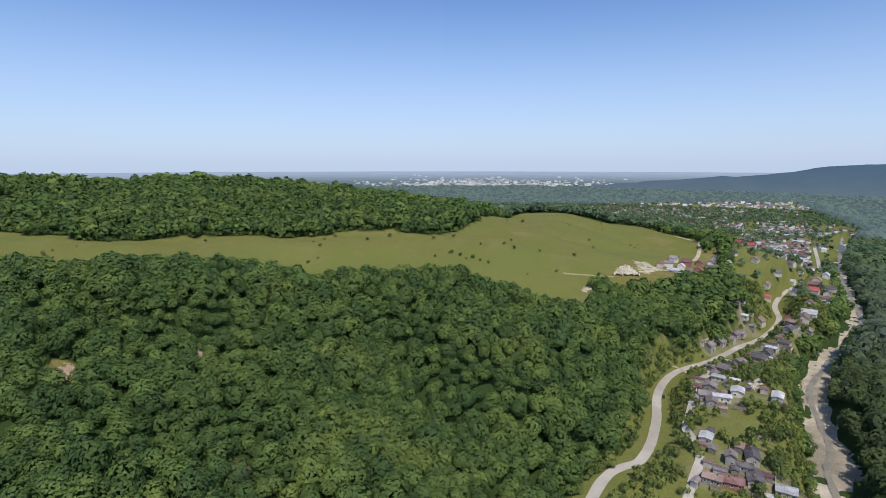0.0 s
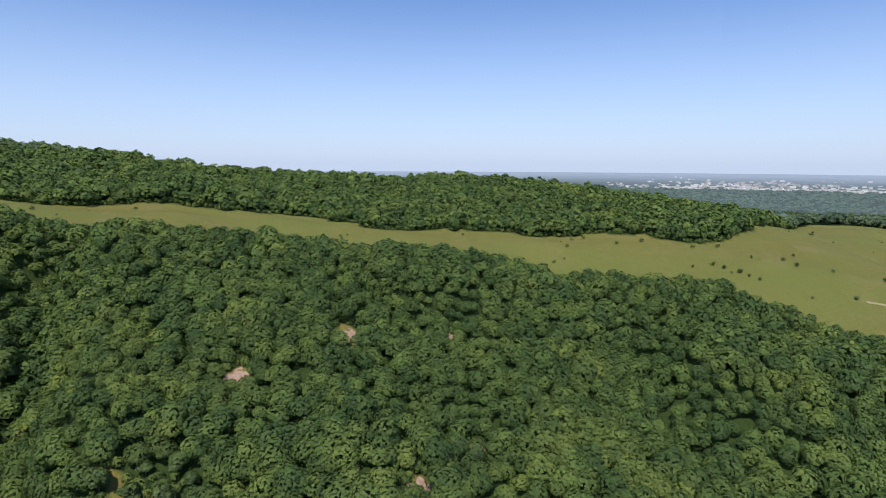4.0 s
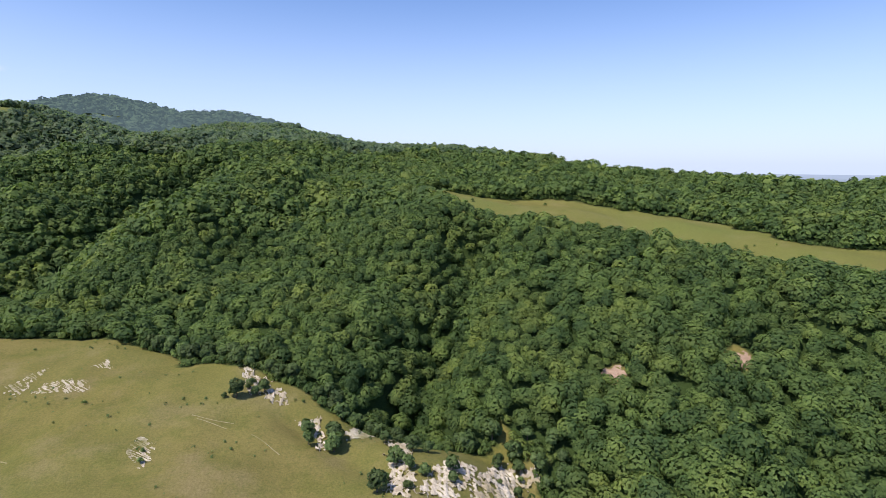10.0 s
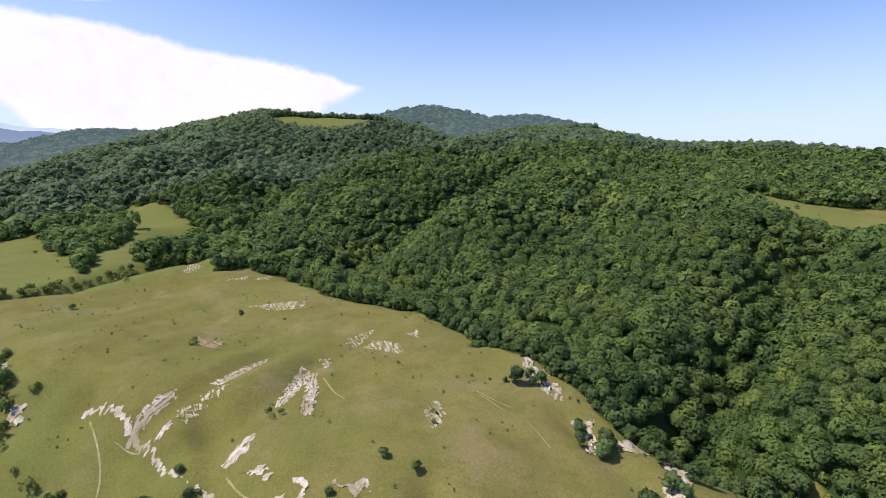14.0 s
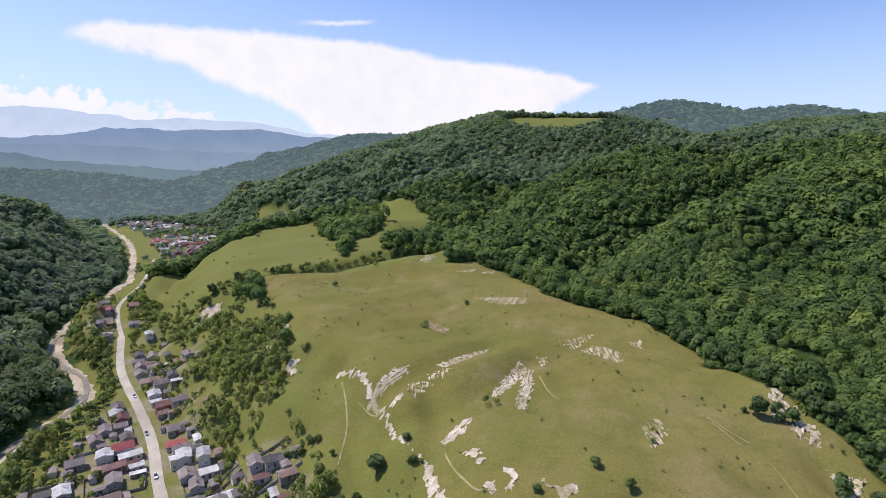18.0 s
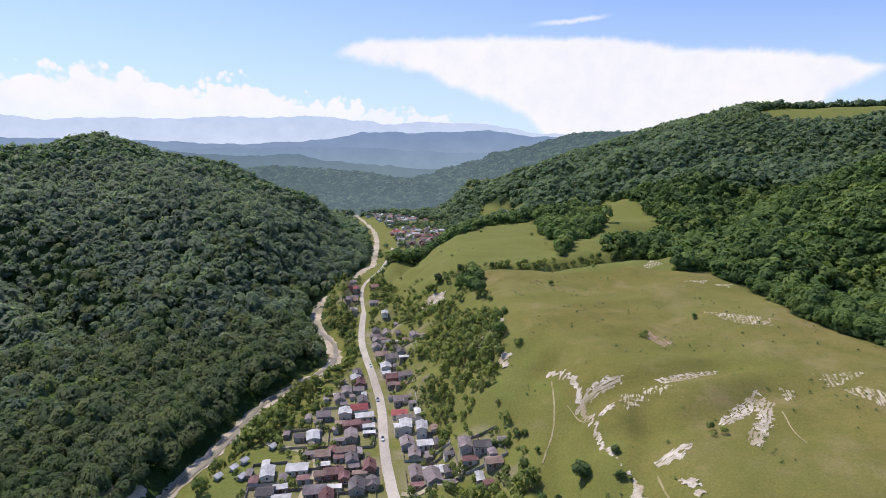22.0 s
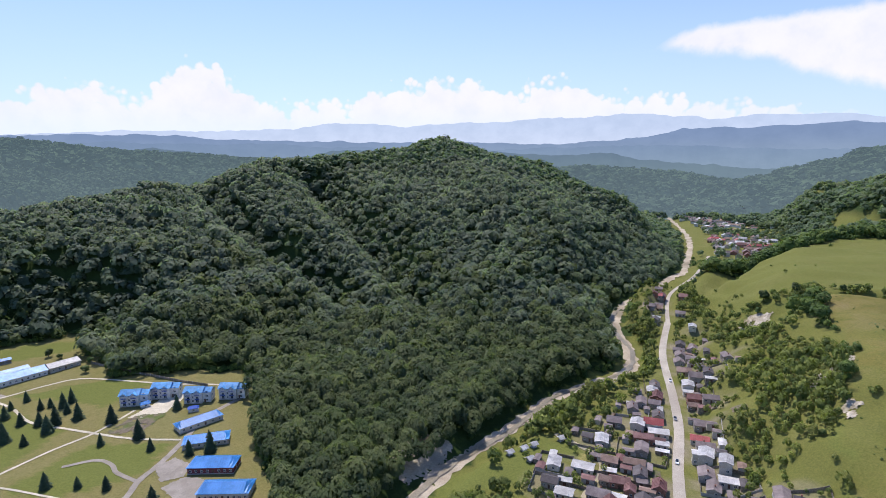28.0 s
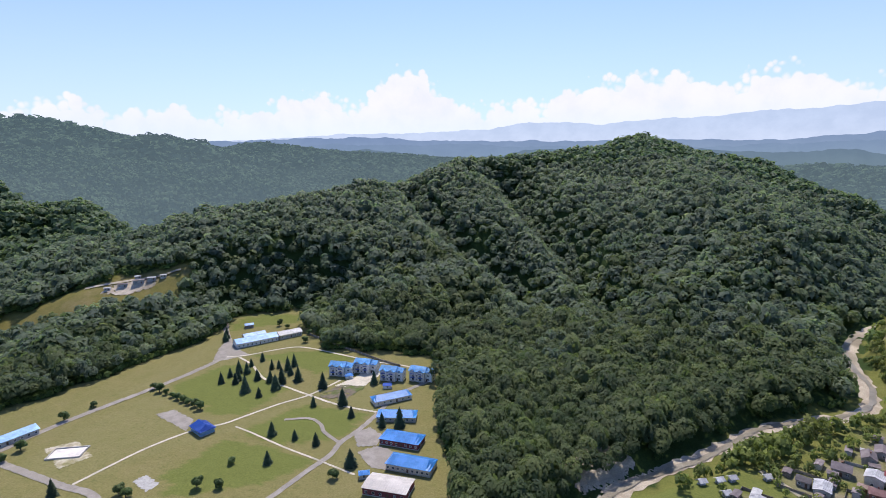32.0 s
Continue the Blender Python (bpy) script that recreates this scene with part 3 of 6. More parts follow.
def build_ground():
    bearing = np.radians(np.concatenate([np.arange(-44, 240, 0.65), np.arange(240, 316, 4.0)]))
    reach = np.concatenate([[0.0], np.arange(10, 110, 10), np.arange(110, 520, 2.6), np.arange(520, 1000, 7.0), np.arange(1000, 2200, 24.0), np.arange(2200, 4900, 90.0), [4930]])
    a, r = np.meshgrid(bearing, reach, indexing="ij")
    x, y = -np.sin(a) * r, np.cos(a) * r
    z = height(x, y)
    n, k = len(bearing), len(reach)
    i, j = np.meshgrid(np.arange(n), np.arange(k - 1), indexing="ij")
    i2 = (i + 1) % n
    faces = np.stack([i * k + j, i * k + j + 1, i2 * k + j + 1, i2 * k + j], -1).reshape(-1, 4)
    me = big_mesh("ground", np.stack([x, y, z], -1).reshape(-1, 3), faces, GRASS, True)
    me.materials.append(PLAIN_HAZE)
    me.materials.append(LEAF_HAZE)
    # beyond these distances the ground glows with haze painted into its colour
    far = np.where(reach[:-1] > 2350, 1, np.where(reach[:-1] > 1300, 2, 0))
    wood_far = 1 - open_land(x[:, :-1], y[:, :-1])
    # wooded ground behind the camp also gets the glowing haze colour
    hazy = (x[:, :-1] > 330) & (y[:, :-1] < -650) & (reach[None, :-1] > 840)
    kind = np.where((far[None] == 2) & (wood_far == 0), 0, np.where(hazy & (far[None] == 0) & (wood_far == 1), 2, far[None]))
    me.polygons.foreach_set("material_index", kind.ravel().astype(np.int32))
    px, py = x.ravel() + 5 * waves(x.ravel(), y.ravel(), 26, 41), y.ravel() + 5 * waves(x.ravel(), y.ravel(), 22, 42)
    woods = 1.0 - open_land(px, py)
    dry = 0.75 * inside_of(px, py, CAMP)
    qx, qy = x.ravel() + 1.6 * waves(x.ravel(), y.ravel(), 9, 44), y.ravel() + 1.6 * waves(x.ravel(), y.ravel(), 8, 45)
    scarp = (np.interp(py, SCARP_Y, SCARP_X) + 6 < px) & (py < -100) & inside_of(px, py, PLATEAU)
    lush = inside_of(px, py, VILLAGE) * 0.7 + inside_of(px, py, STRIP) * (0.62 + 0.25 * waves(px, py, 120, 46)) + scarp * 0.4 + inside_of(px, py, PLATEAU) * (0.2 + 0.16 * waves(px, py, 70, 47))
    for poly in (LOWER, UPPER, LINK, *FAR_MEADOWS):
        lush = np.maximum(lush, 0.8 * inside_of(px, py, poly))
    for poly in DRY_LAWNS:
        dry = np.maximum(dry, 0.95 * inside_of(qx, qy, poly))
    for poly in LUSH_LAWNS:
        lush = np.maximum(lush, 1.0 * inside_of(qx, qy, poly))
    dusty = np.zeros(len(woods))
    for hx, hy in HOUSES_ALL:
        dusty = np.maximum(dusty, np.clip(1.35 - np.hypot(px - hx, py - hy) / 10, 0, 0.8))
    dusty *= np.clip(0.55 + 0.7 * waves(px, py, 19, 43), 0, 1)
    cover = me.color_attributes.new("cover", "FLOAT_COLOR", "POINT")
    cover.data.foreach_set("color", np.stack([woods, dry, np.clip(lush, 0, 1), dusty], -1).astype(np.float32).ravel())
    tagged(new("ground", me), "rolling green valley ground with meadows and forest floor", "ground", kind="structure")


build_ground()


def leaf_forms(leaves, count, seed, leaf, wild=0.55, lobed=9, up=0.4):
    """Crowns of loose leaf sprays: small leaning triangles spread over a lobed dome of radius about 1."""
    forms = []
    r = np.random.RandomState(seed)
    for _ in range(count):
        lobes = r.normal(size=(lobed, 3))
        lobes /= np.linalg.norm(lobes, axis=1)[:, None]
        lobes[:, 2] = np.abs(lobes[:, 2]) * 0.9
        way = r.normal(size=(leaves * 3, 3))
        way /= np.linalg.norm(way, axis=1)[:, None]
        way = way[way[:, 2] > -0.4][:leaves]
        near = np.max(way @ lobes.T, axis=1)
        rad = (0.66 + 0.40 * np.clip((near - 0.55) / 0.45, 0, 1)) * r.uniform(0.80, 1.06, len(way))
        mid = way * rad[:, None]
        mid[:, 2] *= np.where(mid[:, 2] < 0, 0.7, r.uniform(0.9, 1.15))
        face = way + np.array([0, 0, 0.35]) + r.normal(size=way.shape) * wild
        face /= np.linalg.norm(face, axis=1)[:, None]
        u = np.cross(face, r.normal(size=way.shape))
        u /= np.linalg.norm(u, axis=1)[:, None]
        w = np.cross(face, u)
        s = leaf * r.uniform(0.65, 1.4, len(way))[:, None]
        v = np.stack([mid + u * s, mid - u * s * 0.6 + w * s * 0.8, mid - u * s * 0.5 - w * s * 0.85], 1).reshape(-1, 3)
        soft = way * np.array([1, 1, 0.9]) + np.array([0, 0, up]) + 0.6 * face
        soft /= np.linalg.norm(soft, axis=1)[:, None]
        forms.append((v, np.arange(len(v)).reshape(-1, 3), np.repeat(soft, 3, axis=0)))
    return forms


def plant(name, x, y, z, size, forms, mat, label, seed, tall=1.0):
    """One mesh of many crowns: centres on the ground, crown radius size; the tint attribute sets one tree off from the next."""
    r = np.random.RandomState(seed)
    kind = r.randint(0, len(forms), len(x))
    turn = r.uniform(0, 6.28, len(x))
    lift = r.uniform(0.85, 1.25, len(x)) * tall
    shade = r.rand(len(x))
    all_v, all_f, all_t, all_n, start = [], [], [], [], 0
    for i, (v, f, n) in enumerate(forms):
        w = np.where(kind == i)[0]
        if not len(w):
            continue
        c, s = np.cos(turn[w])[:, None], np.sin(turn[w])[:, None]
        vx = (v[:, 0] * c - v[:, 1] * s) * size[w][:, None] + x[w][:, None]
        vy = (v[:, 0] * s + v[:, 1] * c) * size[w][:, None] + y[w][:, None]
        vz = v[:, 2] * (size[w] * lift[w])[:, None] + (z[w] + size[w] * (0.75 + lift[w] * 0.35))[:, None]
        all_v.append(np.stack([vx, vy, vz], -1).reshape(-1, 3))
        all_f.append((f[None] + (start + np.arange(len(w)) * len(v))[:, None, None]).reshape(-1, 3))
        all_t.append(np.repeat(shade[w], len(v)))
        all_n.append(np.stack([n[:, 0] * c - n[:, 1] * s, n[:, 0] * s + n[:, 1] * c, np.repeat(n[None, :, 2], len(w), 0)], -1).reshape(-1, 3))
        start += len(w) * len(v)
    me = big_mesh(name, np.concatenate(all_v), np.concatenate(all_f), mat, True, np.concatenate(all_n))
    me.attributes.new("tint", "FLOAT", "POINT").data.foreach_set("value", np.concatenate(all_t).astype(np.float32))
    return tagged(new(name, me), label, "forest", kind="stuff")


def scatter(step, lo, hi, seed, jitter=0.42):
    """Uneven points over the ring between two distances, with no regular rows."""
    r = np.random.RandomState(seed)
    k = int(hi / step) + 1
    gx, gy = np.meshgrid(np.arange(-k, k + 1), np.arange(-k, k + 1))
    x = (gx + 0.5 * (gy % 2)).ravel() * step + r.uniform(-jitter, jitter, gx.size) * step
    y = gy.ravel() * step + r.uniform(-jitter, jitter, gx.size) * step
    d = np.hypot(x, y)
    a = np.degrees(np.arctan2(-x, y)) % 360
    keep = (d >= lo) & (d < hi) & ((a < 240) | (a > 315))
    return x[keep], y[keep]


WIDE = np.arange(-3600, 3612, 12.0)
WIDE_Z = height(*np.meshgrid(WIDE, WIDE, indexing="ij"))


def rough_height(x, y):
    """Height of the ground by a coarse grid."""
    u, v = (np.asarray(x) + 3600) / 12.0, (np.asarray(y) + 3600) / 12.0
    i, j = np.clip(u.astype(int), 0, len(WIDE) - 2), np.clip(v.astype(int), 0, len(WIDE) - 2)
    u, v = u - i, v - j
    return (WIDE_Z[i, j] * (1 - u) + WIDE_Z[i + 1, j] * u) * (1 - v) + (WIDE_Z[i, j + 1] * (1 - u) + WIDE_Z[i + 1, j + 1] * u) * v


def hidden_from_camera(x, y, z):
    """True where the ground hides trees from the camera; the wood is thinned there."""
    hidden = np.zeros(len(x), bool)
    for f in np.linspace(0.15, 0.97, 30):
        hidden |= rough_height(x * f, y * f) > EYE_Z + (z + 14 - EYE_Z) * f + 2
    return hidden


def wooded(step, lo, hi, seed, thin, gap):
    x, y = scatter(step, lo, hi, seed)
    r = np.random.RandomState(seed + 1)
    wx, wy = x + 5 * waves(x, y, 26, 41), y + 5 * waves(x, y, 22, 42)
    keep = ~open_land(wx, wy)
    keep &= along(x, y, RIVER)[0] > 9.8 + 1.5 * waves(x, y, 40, 51)
    keep &= along(x, y, ROAD)[0] > 9
    keep &= r.rand(len(x)) > gap
    x, y = x[keep], y[keep]
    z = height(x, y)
    keep = ~hidden_from_camera(x, y, z) | (r.rand(len(x)) < thin)
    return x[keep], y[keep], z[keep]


EDGE_ROW = []
HAMLETS = [((-520, -830), 85, 70), ((-500, -740), 35, 14), ((-260, -520), 16, 8), ((-400, -660), 30, 8), ((265, 590), 28, 12), ((410, 580), 45, 16), ((340, 630), 60, 8),
           ((450, 690), 60, 10), ((330, 470), 40, 12)]
FAR_HAMLETS = [((-595, -1090), 130, 110), ((590, 800), 100, 40), ((700, 1000), 120, 50), ((520, 940), 130, 40), ((850, 1280), 170, 60)]


def build_woods():
    r = np.random.RandomState(70)
    rings = [("near_forest", 6.8, 90, 330, 380, 0.135), ("hillside_forest", 7.0, 330, 480, 210, 0.18), ("hill_forest", 8.2, 480, 840, 72, 0.30)]
    for k, (name, step, lo, hi, leaves, leaf) in enumerate(rings):
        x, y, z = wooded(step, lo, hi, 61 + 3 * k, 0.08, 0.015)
        size = r.uniform(0.54, 0.84, len(x)) * step * (1 + 0.16 * waves(x, y, 90, 77))
        size = size * np.where(r.rand(len(x)) < 0.10, 1.3, 1.0)
        z = z + r.uniform(-0.9, 0.9, len(x))
        forms = leaf_forms(leaves, 16, 5 + k, leaf, 0.27, up=0.22 + 0.12 * k)
        # normals tipped up so crowns seen against the sun shade lighter
        forms_south = leaf_forms(leaves, 16, 5 + k, leaf, 0.27, up=1.25)
        south = (y < -150) & (x > np.interp(y, [p[1] for p in RIVER], [p[0] for p in RIVER]) - 6)
        east = (y > 0) & (x > np.interp(y, [p[1] for p in RIVER], [p[0] for p in RIVER]) - 6)
        south |= east
        if k == 0:
            row = along(x, y, [(a, b, 0) for a, b in PLATEAU[:20]])[0] < 9.5
            EDGE_ROW.extend(zip(x[row].tolist(), y[row].tolist()))
            south |= row
        w = ~south
        plant(name, x[w], y[w], z[w], size[w], forms, LEAF, "dense broadleaf forest covering the hillside", 62 + k, 1.0)
        w = south & ((y < -150) | east)
        # leaves with painted haze take over between about 400 and 600 metres
        hazed = np.random.RandomState(66 + k).rand(len(x)) < np.clip((np.hypot(x, y) + 60 * waves(x, y, 120, 67) - 400) / 200, 0, 1)
        for kind, mat, words in (("south_forest", LEAF_SOUTH, "green"), ("dull_forest", LEAF_HAZED, "haze-grey painted")):
            q = w & (hazed if mat is LEAF_HAZED else ~hazed)
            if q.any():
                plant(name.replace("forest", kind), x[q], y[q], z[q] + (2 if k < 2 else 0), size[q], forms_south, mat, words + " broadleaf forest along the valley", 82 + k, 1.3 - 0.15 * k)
    # leafy skirts of shrubs where the woods meet open land
    x, y = scatter(3.0, 110, 860, 79)
    wx, wy = x + 5 * waves(x, y, 26, 41), y + 5 * waves(x, y, 22, 42)
    keep = ~open_land(wx, wy) & (along(x, y, RIVER)[0] > 9) & (along(x, y, ROAD)[0] > 7)
    x, y, wx, wy = x[keep], y[keep], wx[keep], wy[keep]
    rim = np.zeros(len(x), bool)
    for a, b in ((6, 0), (-6, 0), (0, 6), (0, -6)):
        rim |= open_land(wx + a, wy + b)
    x, y = x[rim], y[rim]
    z = height(x, y)
    far = np.hypot(x, y) > 400
    for pick, leaves, leaf in ((~far, 80, 0.26), (far, 40, 0.36)):
        plant("edge_shrubs", x[pick], y[pick], z[pick] - 0.8, r.uniform(1.3, 2.6, int(pick.sum())), leaf_forms(leaves, 10, 16, leaf, 0.3, up=0.2), LEAF, "leafy shrubs along the edge of the woods", 80, 1.1)
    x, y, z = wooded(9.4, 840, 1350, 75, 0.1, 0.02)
    size = r.uniform(5.2, 8.2, len(x))
    # hills behind the camp take crowns with haze painted into their glow
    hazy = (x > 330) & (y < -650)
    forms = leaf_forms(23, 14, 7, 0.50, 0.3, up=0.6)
    for pick, name, mat, words in ((~hazy, "ridge_forest", LEAF_FAR, "broadleaf forest on the farther ridges, leaves painted hazy"), (hazy, "backdrop_hill_forest", LEAF_HAZE, "forest on the hills behind the camp, painted in bluish haze")):
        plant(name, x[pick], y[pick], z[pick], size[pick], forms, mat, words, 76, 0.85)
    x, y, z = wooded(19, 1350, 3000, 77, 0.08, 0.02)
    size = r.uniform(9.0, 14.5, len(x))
    plant("backdrop_far_forest", x, y, z - 4, size, leaf_forms(11, 10, 8, 0.76, 0.36), LEAF_HAZE, "far forest on distant hills, painted in bluish haze", 78, 0.7)


build_woods()


def build_backdrop(name, reach, base, points, rough, mat, label):
    """A far range as a folded relief: points are (bearing, height of the crest)."""
    a = np.arange(points[0][0], points[-1][0], 0.125)
    top = np.interp(a, [p[0] for p in points], [p[1] for p in points])
    n = np.array([noise.fractal((q * 0.35, reach * 0.01, 0.0), 1.0, 2.0, 6) + 0.22 * noise.fractal((q * 1.1, reach * 0.02, 3.0), 0.8, 2.0, 6) for q in a])
    top = top + n * rough
    rows = 9
    v = []
    for i in range(rows):
        f = i / (rows - 1)
        fold = np.array([noise.fractal((q * 0.8, f * 2.0, reach), 1.0, 2.0, 4) for q in a])
        d = reach - 420 * (1 - f) + 60 * fold * (1 - f)
        z = base + (top - base) * f ** 1.2
        v.append(np.stack([-np.sin(np.radians(a)) * d, np.cos(np.radians(a)) * d, z], -1))
    v = np.concatenate(v)
    m = len(a)
    i, j = np.meshgrid(np.arange(rows - 1), np.arange(m - 1), indexing="ij")
    f = np.stack([i * m + j, (i + 1) * m + j, (i + 1) * m + j + 1, i * m + j + 1], -1).reshape(-1, 4)
    tagged(new(name, big_mesh(name, v, f, mat, True)), label, "mountains", kind="structure")


# the haze over these ranges is painted into their glowing colours
FAR_HAZE = haze_material("far_mountain_air", (0.66, 0.75, 0.91), (0.55, 0.665, 0.86), 150, 520, 1.0, 0.0)
MID_HAZE = haze_material("middle_range_haze", (0.29, 0.385, 0.50), (0.215, 0.305, 0.475), 120, 340, 1.0, 0.0)
NEXT_HAZE = haze_material("second_range_haze", (0.235, 0.32, 0.42), (0.195, 0.275, 0.41), 90, 270, 1.0, 0.0, leafy=(0.02, 0.03, 0.03))
EAST_HAZE = haze_material("low_ridge_haze", (0.14, 0.205, 0.265), (0.10, 0.165, 0.26), 10, 140, 1.0, 0.0)
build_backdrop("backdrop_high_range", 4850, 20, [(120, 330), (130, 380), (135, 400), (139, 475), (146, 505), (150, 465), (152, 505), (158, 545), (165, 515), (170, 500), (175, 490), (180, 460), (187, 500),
               (191, 440), (200, 410), (207, 405), (219, 340), (235, 330), (250, 300)], 17, FAR_HAZE, "high mountains painted pale blue with haze")
build_backdrop("backdrop_middle_range", 3700, 20, [(124, 200), (130, 290), (135, 315), (139, 360), (141, 350), (145, 345), (151, 350), (154, 320), (158, 290), (164, 265), (175, 285), (185, 290), (196, 300), (205, 330), (213, 315), (225, 280), (245, 260)], 14, MID_HAZE, "middle mountain range painted in blue-grey haze")
NEAR_HAZE = haze_material("foothill_haze", (0.155, 0.22, 0.265), (0.13, 0.19, 0.255), 80, 220, 1.0, 0.0, leafy=(0.02, 0.03, 0.03))
build_backdrop("backdrop_second_range", 3350, 20, [(126, 120), (135, 190), (145, 215), (152, 230), (158, 250), (163, 235), (170, 225), (178, 240), (186, 250), (194, 262), (202, 265), (209, 275), (216, 255), (225, 230), (245, 200)], 16, NEXT_HAZE, "second mountain range painted in blue haze")
build_backdrop("backdrop_foothills", 2900, 20, [(140, 90), (150, 130), (156, 160), (160, 195), (163, 185), (167, 190), (171, 205), (176, 195), (181, 205), (184, 222), (187, 215), (191, 185), (198, 165), (201, 215), (204, 225), (208, 210), (213, 190), (222, 170), (236, 150)], 12, NEAR_HAZE, "wooded foothills painted in dark blue-green haze")
build_backdrop("backdrop_low_ridge", 2900, -60, [(-60, 176), (-46, 158), (-39, 147), (-35, 134), (-32.7, 109), (-28.3, 84), (-27.3, 88), (-23.5, 70), (-18.3, 49), (-13.3, 20), (-9, -6)], 5, EAST_HAZE, "low forested ridge beyond the town, painted in dark blue haze")


def ribbon(name, line, width, mat, label, category, lift=0.25, kind="structure", step=3.0, wobble=0.06, slack=0.5):
    """A road, path or river laid on the ground along a line of (x, y)."""
    pts = [np.array(p[:2], float) for p in line]
    path = []
    for i in range(len(pts) - 1):
        p0, p1, p2, p3 = pts[max(i - 1, 0)], pts[i], pts[i + 1], pts[min(i + 2, len(pts) - 1)]
        n = max(int(np.linalg.norm(p2 - p1) / step), 1)
        for q in range(n):
            t = q / n
            path.append(0.5 * (2 * p1 + (p2 - p0) * t + (2 * p0 - 5 * p1 + 4 * p2 - p3) * t * t + (3 * p1 - p0 - 3 * p2 + p3) * t ** 3))
    path.append(pts[-1])
    path = np.array(path)
    way = np.gradient(path, axis=0)
    way /= np.linalg.norm(way, axis=1)[:, None] + 1e-9
    side = np.stack([-way[:, 1], way[:, 0]], -1)
    r = np.random.RandomState(len(line) * 7 + int(abs(line[0][0])))
    across = np.array([-1, -0.5, 0, 0.5, 1])
    half = width / 2 * (1 + wobble * r.uniform(-1, 1, (len(path), 5)) * np.array([1, 0.3, 0.2, 0.3, 1]))
    xy = path[:, None] + side[:, None] * (half * across)[..., None]
    z = height(xy[..., 0], xy[..., 1])
    z = z[:, 2:3] + np.clip(z - z[:, 2:3], -slack, slack) + lift
    v = np.concatenate([xy, z[..., None]], -1).reshape(-1, 3)
    i, j = np.meshgrid(np.arange(len(path) - 1), np.arange(4), indexing="ij")
    f = np.stack([i * 5 + j, i * 5 + j + 1, (i + 1) * 5 + j + 1, (i + 1) * 5 + j], -1).reshape(-1, 4)
    ob = new(name, big_mesh(name, v, f[:, ::-1], mat, True))
    return tagged(ob, label, category, kind=kind)


ribbon("road", ROAD[2:6], 3.6, ROADBED, "narrow pale road to the upper village", "road", 0.3, wobble=0.05)
ribbon("road", ROAD[5:], 5.3, ROADBED, "pale dusty village road", "road", 0.3, wobble=0.05)
ribbon("riverbed", RIVER[5:13], 9.5, GRAVEL, "narrow pale gravel riverbed along the wooded hill", "riverbed", 0.2, wobble=0.3, step=4.0, slack=0.8)
ribbon("riverbed", RIVER[12:], 19.0, GRAVEL, "wide pale gravel riverbed below the village", "riverbed", 0.2, wobble=0.25, step=5.0, slack=0.8)
ribbon("riverbed", RIVER[1:6], 9.0, GRAVEL, "pale gravel riverbed upstream of the village", "riverbed", 0.7, wobble=0.5, step=6.0, slack=0.5)
ribbon("water", [(x + 2.5 * math.sin(y * 0.05), y) for x, y, z in RIVER[4:]], 3.6, WATER, "shallow muddy stream in the gravel bed", "river", 0.55, wobble=0.3, step=4.0, slack=0.1)


# ---- bare earth, paths, bushes and single trees ----
EARTH = material("red_earth", (0.29, 0.195, 0.14), (0.40, 0.29, 0.215), 0.4, 0.95, 0.8, 2.0, depth=0.4)
PALE_SOIL = material("pale_soil", (0.36, 0.31, 0.20), (0.56, 0.50, 0.38), 0.35, 0.95, 0.8, 1.6, (0.24, 0.22, 0.09), depth=0.4)
TRAIL = material("trodden_grass", (0.27, 0.235, 0.12), (0.36, 0.31, 0.18), 0.3, 0.95, 0.4, 3.0, (0.21, 0.19, 0.08))
ROUGH_GRASS = material("rough_grass", (0.16, 0.17, 0.04), (0.26, 0.23, 0.08), 0.3, 0.95, 0.6, 2.0, depth=0.3)


